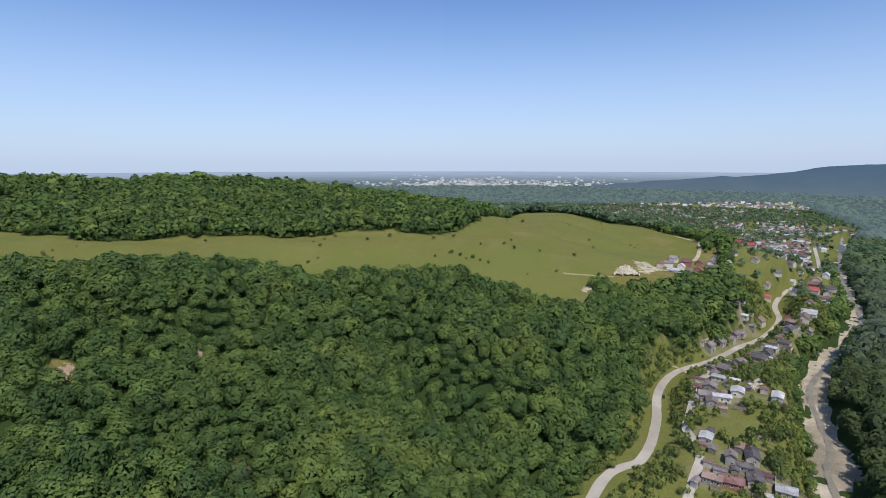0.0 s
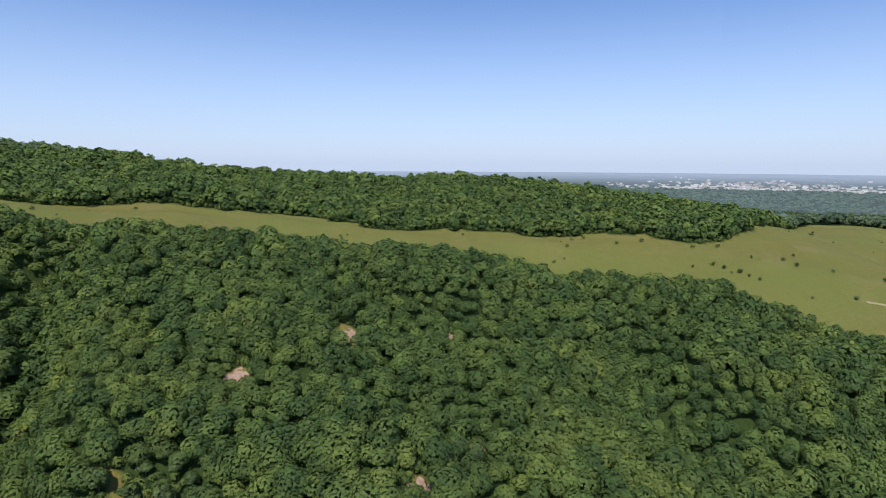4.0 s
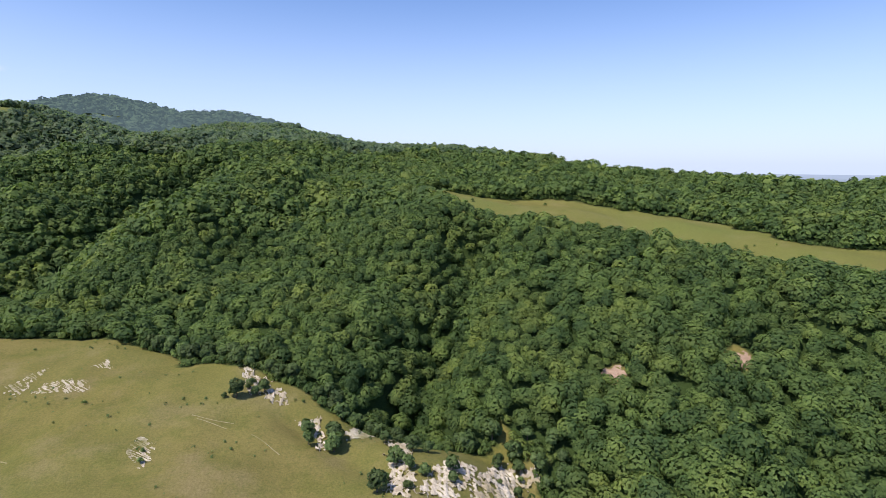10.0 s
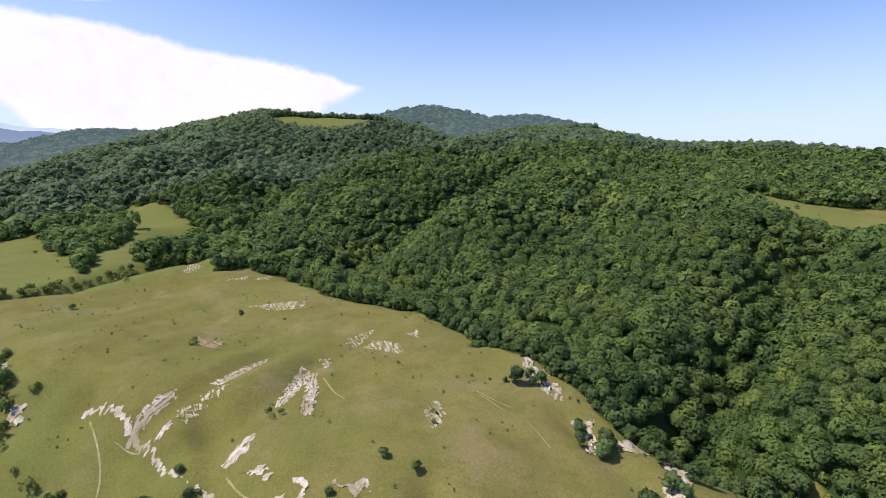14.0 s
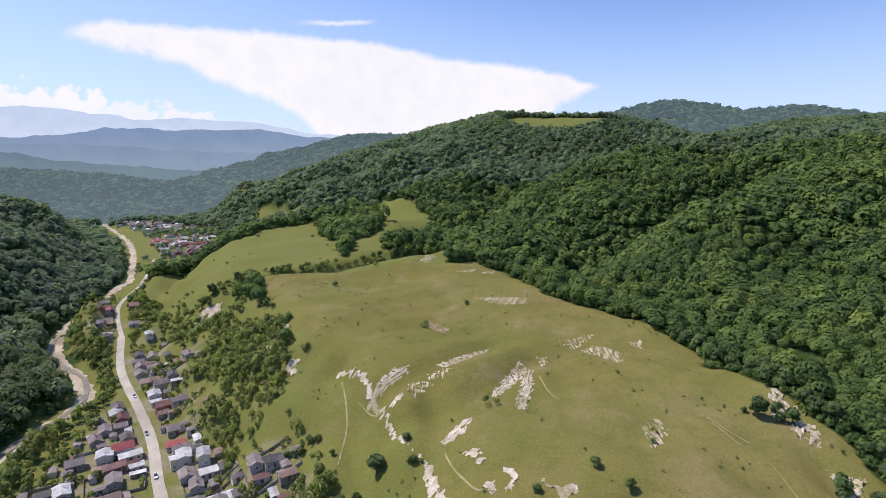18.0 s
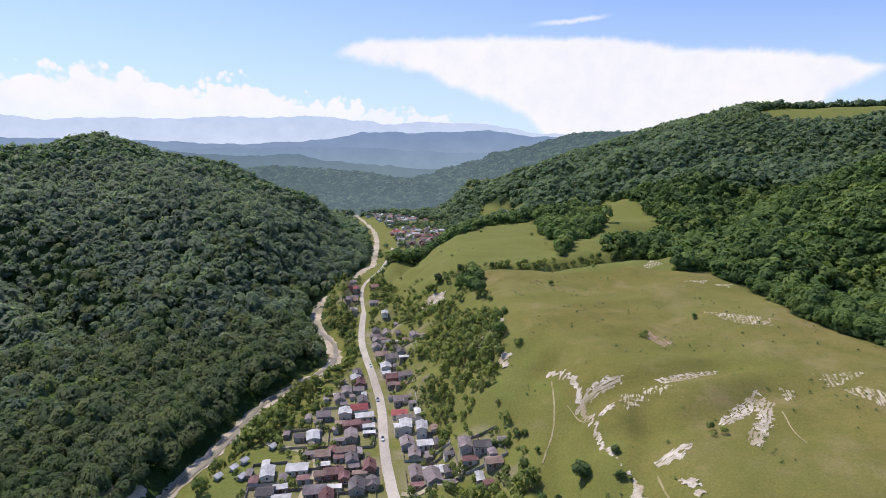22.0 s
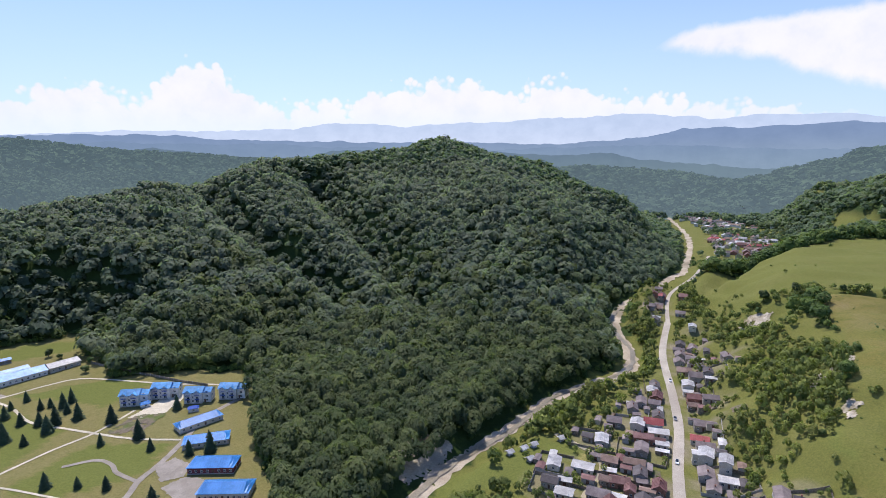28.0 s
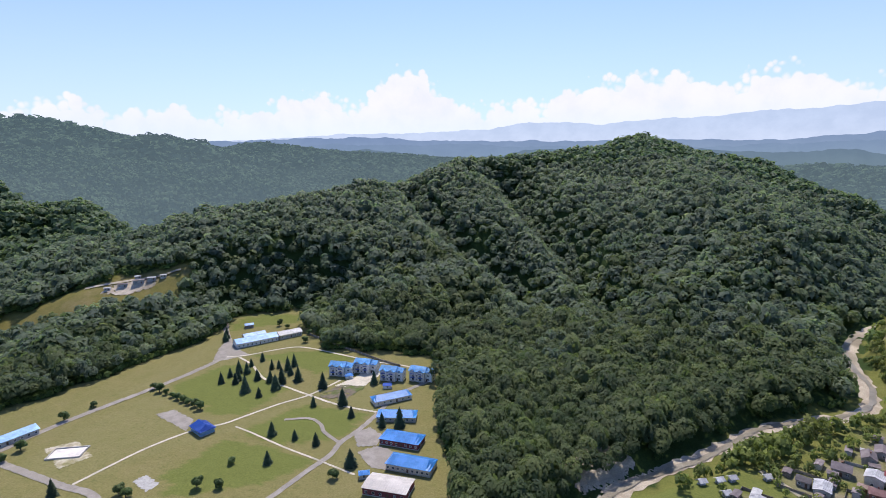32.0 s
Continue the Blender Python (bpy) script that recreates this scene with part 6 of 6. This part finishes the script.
def dormitory(x, y, turn, mirror, label):
    """A three storey camp block: main body, side wing, balconies and cross gables under blue roofs."""
    z = ground_z(x, y)
    t = thing("dormitory", x, y, z, turn, label, "dormitory", "camp dormitories")
    h, w, d = 7.2, 11.0, 9.0
    part("body", walls_mesh(w, d, h, 2.1, WHITEWASH), t)
    part("roof", gable_mesh(w, d, h, 2.1, BLUE_SKY, 0.6, seams=1.2), t)
    wing = mesh_of("wing", *joined([block(-2.4, 2.4, -3.4, 3.4, -1.5, h - 0.6)]), WHITEWASH)
    part("wing", wing, t, at=pose(mirror * (w / 2 + 2.4), 0.8, 0))
    part("wing_roof", gable_mesh(4.8, 6.8, h - 0.6, 1.8, BLUE_SKY, 0.5, seams=1.2), t, at=pose(mirror * (w / 2 + 2.4), 0.8, 0))
    for k in (-1, 1):
        part("cross_gable", walls_mesh(2.6, 3.2, h - 0.2, 1.3, WHITEWASH, -h * 0.6), t, at=pose(k * 2.8, -d / 2 + 0.9, 0, 0, 0, 90))
        part("gable_roof", gable_mesh(3.6, 3.8, h - 0.2, 1.6, BLUE_SKY, 0.4), t, at=pose(k * 2.8, -d / 2 + 1.2, 0, 0, 0, 90))
        for s in range(3):
            zz = 0.2 + s * 2.55
            rail = [block(-1.4, 1.4, -1.3, 0, zz, zz + 0.15), block(-1.4, 1.4, -1.32, -1.26, zz + 0.95, zz + 1.02)]
            rail += [block(-1.4 + 0.4 * q, -1.36 + 0.4 * q, -1.31, -1.27, zz + 0.15, zz + 0.95) for q in range(8)]
            part("balcony", mesh_of("balcony", *joined(rail), BLUE_DEEP if s else CONCRETE), t, "balcony with a blue rail", pose(k * 2.8, -d / 2, 0))
            window(t, k * 2.8, -d / 2, zz + 1.15, 0, 1.7, 1.8)
            window(t, k * 2.8, d / 2, zz + 1.35, 180, 1.5, 1.4)
    for s in range(3):
        zz = 0.2 + s * 2.55
        window(t, 0, -d / 2, zz + 1.4, 0, 1.1, 1.3)
        window(t, mirror * (w / 2 + 2.4), -2.6, zz + 1.3, 0, 1.5, 1.3)
        for q in (-2.4, 2.4):
            window(t, -mirror * w / 2, q, zz + 1.4, 90 if mirror < 0 else -90, 1.3, 1.3)
        window(t, mirror * (w / 2 + 4.8), 0.8, zz + 1.3, -90 if mirror < 0 else 90, 1.3, 1.3)
    part("door", bit("door", "door", block(-0.5, 0.5, -0.07, 0.02, 0.0, 2.1), DOOR), t, at=pose(mirror * (w / 2 + 1.2), -2.6, 0))


for dx, dy, mirror in ((172, -328, 1), (157, -337, 1), (134, -329, 1), (114, -333, 1)):
    dormitory(dx, dy, math.degrees(math.atan2(dy, dx)) - 90 - 24, mirror, "white three storey dormitory with blue gabled roofs")

for line, wide, mat, label in (
        ([(309, -165), (303, -191), (302, -207), (296, -235), (284, -275), (277, -305), (275, -332), (287, -359), (315, -391), (335, -420)], 4.6, ASPHALT, "grey asphalt road along the camp"),
        ([(236, -177), (229, -210), (217, -235), (205, -246), (199, -256), (188, -275), (175, -293), (166, -318)], 1.7, CAMP_PATH, "pale concrete path across the lawns"),
        ([(196, -299), (173, -291), (150, -284), (124, -281)], 1.7, CAMP_PATH, "pale concrete path between the lawns"),
        ([(142, -180), (138, -196), (134, -213), (129, -231), (129, -245), (125, -260), (122, -284), (122, -301), (114, -318), (104, -334)], 3.2, ASPHALT, "grey asphalt drive past the halls"),
        ([(173, -259), (160, -264), (150, -260), (143, -252), (130, -244)], 2.2, ASPHALT, "curved grey path through the lawn"),
        ([(196, -245), (182, -241), (158, -233), (133, -226), (109, -219)], 1.2, CAMP_PATH, "path of stepping slabs through grass"),
        ([(300, -186), (289, -182), (262, -178), (240, -175), (219, -173), (200, -160)], 4.2, ASPHALT, "wide grey drive of the camp"),
        ([(272, -336), (259, -343), (242, -360), (225, -369), (189, -362), (160, -355), (131, -352), (110, -345)], 1.8, CAMP_PATH, "pale path along the forest edge"),
        ([(262, -338), (243, -327), (220, -308), (196, -299)], 1.8, CAMP_PATH, "pale path past the spruces")):
    ribbon("path", line, wide, mat, label, "path", 0.22, step=2.0, wobble=0.12)
for poly, mat, label in (
        ([(116, -238), (108, -247), (90, -241), (92, -227), (103, -227)], ASPHALT, "grey asphalt yard between halls"), ([(126, -255), (120, -264), (108, -257), (109, -247), (118, -243)], ASPHALT, "grey asphalt yard"),
        ([(147, -309), (142, -335), (153, -348), (158, -327), (165, -309)], CAMP_PATH, "pale paved court of the dormitories"), ([(275, -324), (262, -339), (256, -344), (274, -354), (284, -362), (298, -372), (290, -350)], ASPHALT, "asphalt forecourt of the canteen"),
        ([(253, -246), (246, -254), (225, -246), (220, -234)], ASPHALT, "worn grey sports court with faded lines"), ([(210, -187), (208, -193), (196, -189), (197, -182)], CONCRETE, "small worn concrete slab"),
        ([(281, -199), (271, -210), (249, -200), (255, -186)], PALE_SOIL, "trodden soil round the basin")):
    patch("pavement", poly, mat, label, cell=0.8, ragged=0.35, relief=0.0, lift=0.16)


def build_pool():
    t = thing("basin", 265, -198.5, ground_z(265, -198.5), 25, "empty pale paddling basin with a low kerb", "basin")
    part("floor", mesh_of("floor", *block(-8, 8, -5.2, 5.2, 0.1, 0.3), WHITE_ROOF), t)
    for k, b in enumerate((block(-8.5, 8.5, -5.7, -5.2, 0, 0.85), block(-8.5, 8.5, 5.2, 5.7, 0, 0.85), block(-8.5, -8, -5.2, 5.2, 0, 0.85), block(8, 8.5, -5.2, 5.2, 0, 0.85))):
        part("kerb", mesh_of("kerb", *b, CONCRETE), t)


def build_pavilion(x, y, turn, w, d, h, roof, label, walls=True):
    t = thing("pavilion", x, y, ground_z(x, y), turn, label, "pavilion")
    part("floor", mesh_of("floor", *block(-w / 2, w / 2, -d / 2, d / 2, -0.8, 0.25), CONCRETE), t)
    post = mesh_of("post", *block(-0.12, 0.12, -0.12, 0.12, 0.2, h), FRAME)
    n = 4 if w > 6 else 2
    for k in range(n):
        for s in (-1, 1):
            part("post", post, t, at=pose(-w / 2 + 0.3 + k * (w - 0.6) / (n - 1), s * (d / 2 - 0.3), 0))
    if walls:
        part("parapet", mesh_of("parapet", *joined([block(-w / 2, w / 2, -d / 2, -d / 2 + 0.15, 0.25, 1.2), block(-w / 2, w / 2, d / 2 - 0.15, d / 2, 0.25, 1.2), block(-w / 2, -w / 2 + 0.15, -d / 2, d / 2, 0.25, 2.6)]), BLUE_PALE), t)
    part("roof", gable_mesh(w, d, h, d * 0.3, roof, 0.8, seams=1.2, hip=2.0 if walls else 0.0), t)


def build_wall():
    """A low dark boundary wall of concrete panels along the wood."""
    line = [(237, -398), (205, -381), (176, -368), (153, -357), (134, -350)]
    t = thing("boundary_wall", 176, -368, ground_z(176, -368), 0, "low dark concrete panel wall along the forest", "wall")
    base = ground_z(176, -368)
    for (ax, ay), (bx, by) in zip(line[:-1], line[1:]):
        n = int(math.hypot(bx - ax, by - ay) / 4)
        turn = math.degrees(math.atan2(by - ay, bx - ax))
        long = math.hypot(bx - ax, by - ay) / n
        for k in range(n):
            f = (k + 0.5) / n
            x, y = ax + (bx - ax) * f, ay + (by - ay) * f
            part("panel", bit("panel", "wall_panel", block(-1.9, 1.9, -0.08, 0.08, -0.3, 1.7), BOARDS), t, at=pose(x - 176, y + 368, ground_z(x, y) - base, 0, 0, turn))
            part("post", bit("post", "wall_post", block(-0.12, 0.12, -0.14, 0.14, -0.3, 1.9), CONCRETE), t, at=pose(x - 176 - long / 2 * math.cos(radians(turn)), y + 368 - long / 2 * math.sin(radians(turn)), ground_z(x, y) - base, 0, 0, turn))


build_wall()
build_pool()
build_pavilion(211, -236, -25, 12, 8, 3.2, BLUE_DEEP, "open camp pavilion with a deep blue roof")
for px, py in ((-51, -254), (-59, -257), (-65, -260), (-60, -247), (-81, -265)):
    build_pavilion(px, py, 30, 2.8, 2.4, 2.0, ROOF["w"], "little white roofed shelter on the grass", False)

SPRUCES = [spruce(300 + k, 10.5, 3.6, "dark green spruce standing on the camp lawn") for k in range(4)]
SPRUCE_SPOTS = [(245, -305), (243, -312), (219, -286), (237, -313), (206, -282), (240, -336), (223, -305), (224, -324), (220, -327), (212, -326), (211, -333), (212, -304), (202, -295), (203, -304), (194, -310), (172, -304),
                (165, -279), (148, -285), (136, -272), (141, -318), (170, -242), (141, -239), (156, -217), (114, -225), (114, -266), (104, -268), (244, -294), (235, -301), (205, -318), (234, -296), (242, -325), (296, -366), (300, -373), (155, -241), (237, -168)]
spread_out(SPRUCES, SPRUCE_SPOTS, 8, 0.62, 1.15)
CAMP_TREES = [(299, -244), (301, -226), (292, -194), (290, -183), (207, -176), (174, -212), (166, -193), (176, -190), (246, -398), (236, -398), (264, -408), (274, -412), (229, -380), (282, -275), (275, -272), (268, -270), (261, -268), (255, -266), (249, -264),
              (243, -262), (237, -260), (231, -258), (203, -176), (107, -340), (97, -330), (118, -214)]
CAMP_KINDS = [broad_tree(320 + k, 7.0, 2.6, LEAF_TREE, "tree", "small round broadleaf tree on the camp lawn", 6) for k in range(3)]
spread_out(CAMP_KINDS, CAMP_TREES, 9, 0.75, 1.2, 1.2)


def car(x, y, turn, colour, label):
    """A parked saloon car."""
    t = thing("car", x, y, ground_z(x, y) + 0.32, turn, label, "car", "cars on the road")
    paint = material("car_paint", colour, tuple(c * 1.1 for c in colour), 0.5, 0.3, 0.0, 4.0, gloss=0.6)
    v, f = [], []
    for xx, zz in ((-2.1, 0.35), (-2.1, 0.85), (-1.2, 0.95), (1.0, 0.95), (2.1, 0.75), (2.1, 0.35)):
        v += [(xx, -0.82, zz), (xx, 0.82, zz)]
    f = [(2 * k, 2 * k + 1, 2 * ((k + 1) % 6) + 1, 2 * ((k + 1) % 6)) for k in range(6)] + [(10, 8, 6, 4, 2, 0), (1, 3, 5, 7, 9, 11)]
    part("body", mesh_of("body", v, f, paint), t)
    v = [(-1.5, -0.75, 0.94), (0.8, -0.75, 0.94), (0.8, 0.75, 0.94), (-1.5, 0.75, 0.94), (-1.0, -0.62, 1.45), (0.2, -0.62, 1.45), (0.2, 0.62, 1.45), (-1.0, 0.62, 1.45)]
    part("cabin", mesh_of("cabin", v, block(0, 1, 0, 1, 0, 1)[1], GLASS), t)
    wheel = [(math.cos(k * 0.628) * 0.32, s, 0.32 + math.sin(k * 0.628) * 0.32) for s in (-0.1, 0.1) for k in range(10)]
    me = bit("wheel", "wheel", (wheel, [tuple(range(9, -1, -1)), tuple(range(10, 20))] + [(k, (k + 1) % 10, 10 + (k + 1) % 10, 10 + k) for k in range(10)]), GLASS)
    for wx in (-1.3, 1.3):
        for wy in (-0.75, 0.75):
            part("wheel", me, t, at=pose(wx, wy, 0))


for cx, cy, colour, label in ((-176, -333, (0.7, 0.7, 0.7), "white saloon car on the village road"), (-184, -368, (0.75, 0.75, 0.75), "white car on the village road"), (-154, -283, (0.3, 0.3, 0.32), "grey saloon car on the village road"),
                              (140, 322, (0.03, 0.03, 0.035), "black saloon car on the forest road"), (-133, -240, (0.72, 0.72, 0.7), "white car beside the village road")):
    car(cx, cy, heading(cx, cy, ROAD), colour, label)


# ---- farther hamlets and the town ----
def build_town():
    r = random.Random(77)
    kinds = []
    for k, (c, skin) in enumerate((("g", WHITEWASH), ("b", PLASTER), ("m", BRICKWORK), ("w", WHITEWASH), ("r", PLASTER), ("d", PLASTER))):
        t = thing("house", 0, 0, 0, 0, f"small far village house with a {ROOF_WORDS[c]} roof", "house", "far village houses")
        part("body", walls_mesh(11, 8, 3.6, 2.4, skin), t)
        part("roof", gable_mesh(11, 8, 3.6, 2.4, ROOF[c]), t)
        for q in (-3, 0, 3):
            window(t, q, -4, 1.8, 0, 1.5, 1.5)
        kinds.append(t)
    used = 0
    taken = []
    for (cx, cy), size, count in HAMLETS:
        made = 0
        for _ in range(count * 6):
            if made >= count:
                break
            x, y = cx + r.gauss(0, 0.5) * size, cy + r.gauss(0, 0.5) * size
            one = np.array([x]), np.array([y])
            if min([math.hypot(x - a, y - b) for a, b in taken] + [99]) < (9.5 if y < 0 else 13) or along(*one, ROAD)[0][0] < 8 or along(*one, RIVER)[0][0] < 24 or inside_of(*one, STRIP)[0]:
                continue
            taken.append((x, y))
            made += 1
            m = pose(x, y, ground_z(x, y), 0, 0, heading(x, y, ROAD) + r.choice([0, 90]) + r.uniform(-10, 10)) @ Matrix.Diagonal((r.uniform(0.75, 1.2), r.uniform(0.8, 1.15), r.uniform(0.8, 1.3), 1))
            k = used if used < 6 else r.randrange(6)
            if used < 6:
                kinds[k].matrix_basis = m
            else:
                copy_thing(kinds[k], Matrix.Identity(4)).matrix_basis = m
            used += 1
    long_block = thing("apartment_block", 760, 985, ground_z(760, 985), 20, "long white apartment block beyond the village", "building")
    part("body", walls_mesh(60, 12, 11, 0.5, WHITEWASH), long_block)
    part("roof", gable_mesh(60, 12, 11, 0.5, ROOF["w"]), long_block)
    for k in range(14):
        for s in range(3):
            window(long_block, -27 + k * 4.15, -6, 2.2 + s * 3.3, 0, 1.8, 1.6)


def build_far_houses(name, count, seed, place, size, mats, label):
    """Roofs and walls of a far town, joined."""
    r = random.Random(seed)
    sets = [[] for _ in mats]
    for _ in range(count):
        x, y = place(r)
        z = ground_z(x, y)
        w, d, h, rise = size(r)
        a = r.uniform(0, 3.14)
        ca, sa = math.cos(a), math.sin(a)

        def put(v):
            return [(x + p * ca - q * sa, y + p * sa + q * ca, z + t) for p, q, t in v]

        bv, bf = block(-w / 2, w / 2, -d / 2, d / 2, -2, h)
        sets[0].append((put(bv), bf))
        rv = [(-w / 2 - 0.5, -d / 2 - 0.5, h), (w / 2 + 0.5, -d / 2 - 0.5, h), (w / 2 + 0.5, d / 2 + 0.5, h), (-w / 2 - 0.5, d / 2 + 0.5, h), (-w / 2 - 0.5, 0, h + rise), (w / 2 + 0.5, 0, h + rise)]
        sets[r.randrange(1, len(mats))].append((put(rv), [(0, 1, 5, 4), (2, 3, 4, 5), (1, 2, 5), (3, 0, 4), (3, 2, 1, 0)]))
    for k, (pieces, mat) in enumerate(zip(sets, mats)):
        if pieces:
            tagged(new(name + ("_walls" if k == 0 else "_roofs"), mesh_of(name, *joined(pieces), mat)), label, "town", kind="stuff")


def town_spot(r):
    while True:
        a, d = math.radians(r.uniform(-34, -8)), r.uniform(1100, 2050)
        x, y = -math.sin(a) * d, math.cos(a) * d
        if not inside_of(np.array([x]), np.array([y]), STRIP)[0] and r.random() < 0.25 + 0.75 * max(0, math.sin(d * 0.006 + a * 9)):
            return x, y


def city_spot(r):
    a, d = math.radians(r.gauss(-5, 6.5)), 2950 + abs(r.gauss(0, 420))
    return -math.sin(a) * d, math.cos(a) * d


def suburb_spot(r):
    a, d = math.radians(r.uniform(-46, -17)), r.uniform(2120, 2440)
    return -math.sin(a) * d, math.cos(a) * d


build_town()


def hamlet_spots():
    """Places of the far hamlets' houses, clear of road, river and each other."""
    r = random.Random(78)
    taken = []
    for (cx, cy), size, count in FAR_HAMLETS:
        made = 0
        for _ in range(count * 8):
            x, y = cx + r.gauss(0, 0.5) * size, cy + r.gauss(0, 0.5) * size
            one = np.array([x]), np.array([y])
            if made < count and min([math.hypot(x - a, y - b) for a, b in taken] + [99]) > 11 and along(*one, ROAD)[0][0] > 8 and along(*one, RIVER)[0][0] > 20 and not inside_of(*one, STRIP)[0]:
                taken.append((x, y))
                made += 1
    return taken


SPOTS = hamlet_spots()
NEXT_SPOT = iter(SPOTS)
build_far_houses("hamlet_houses", len(SPOTS), 8, lambda r: next(NEXT_SPOT), lambda r: (r.uniform(8, 14), r.uniform(7, 9), r.uniform(3, 5), r.uniform(1.5, 2.8)), [WHITEWASH, ROOF["g"], ROOF["m"], ROOF["b"], ROOF["w"], ROOF["d"]], "far village houses with grey, maroon and white roofs")
# city walls and roofs glow in pale tones that stand for haze
FAR_PALE = haze_material("city_haze", (0.62, 0.64, 0.68), (0.50, 0.54, 0.60), 0, 60, 1.0, 0.35)
FAR_GREY = haze_material("city_roof_haze", (0.42, 0.44, 0.50), (0.36, 0.40, 0.47), 0, 60, 1.0, 0.3)
build_far_houses("town_houses", 950, 5, town_spot, lambda r: (r.uniform(7, 13), r.uniform(6, 9), r.uniform(3, 6), r.uniform(1.5, 3)), [WHITEWASH, ROOF["g"], ROOF["m"], ROOF["b"], ROOF["w"]], "far town houses with grey, maroon and white roofs")
build_far_houses("suburb_houses", 260, 6, suburb_spot, lambda r: (r.uniform(10, 18), r.uniform(8, 12), r.uniform(4, 8), r.uniform(2, 4)), [WHITEWASH, ROOF["g"], ROOF["b"], ROOF["w"]], "far houses at the foot of a low ridge")
build_far_houses("backdrop_city", 900, 7, city_spot, lambda r: (r.uniform(8, 26), r.uniform(8, 14), r.choice([3, 4, 5, 6, 8, 11]), 0.5), [FAR_PALE, FAR_GREY], "city blocks on the far plain, painted pale with haze")
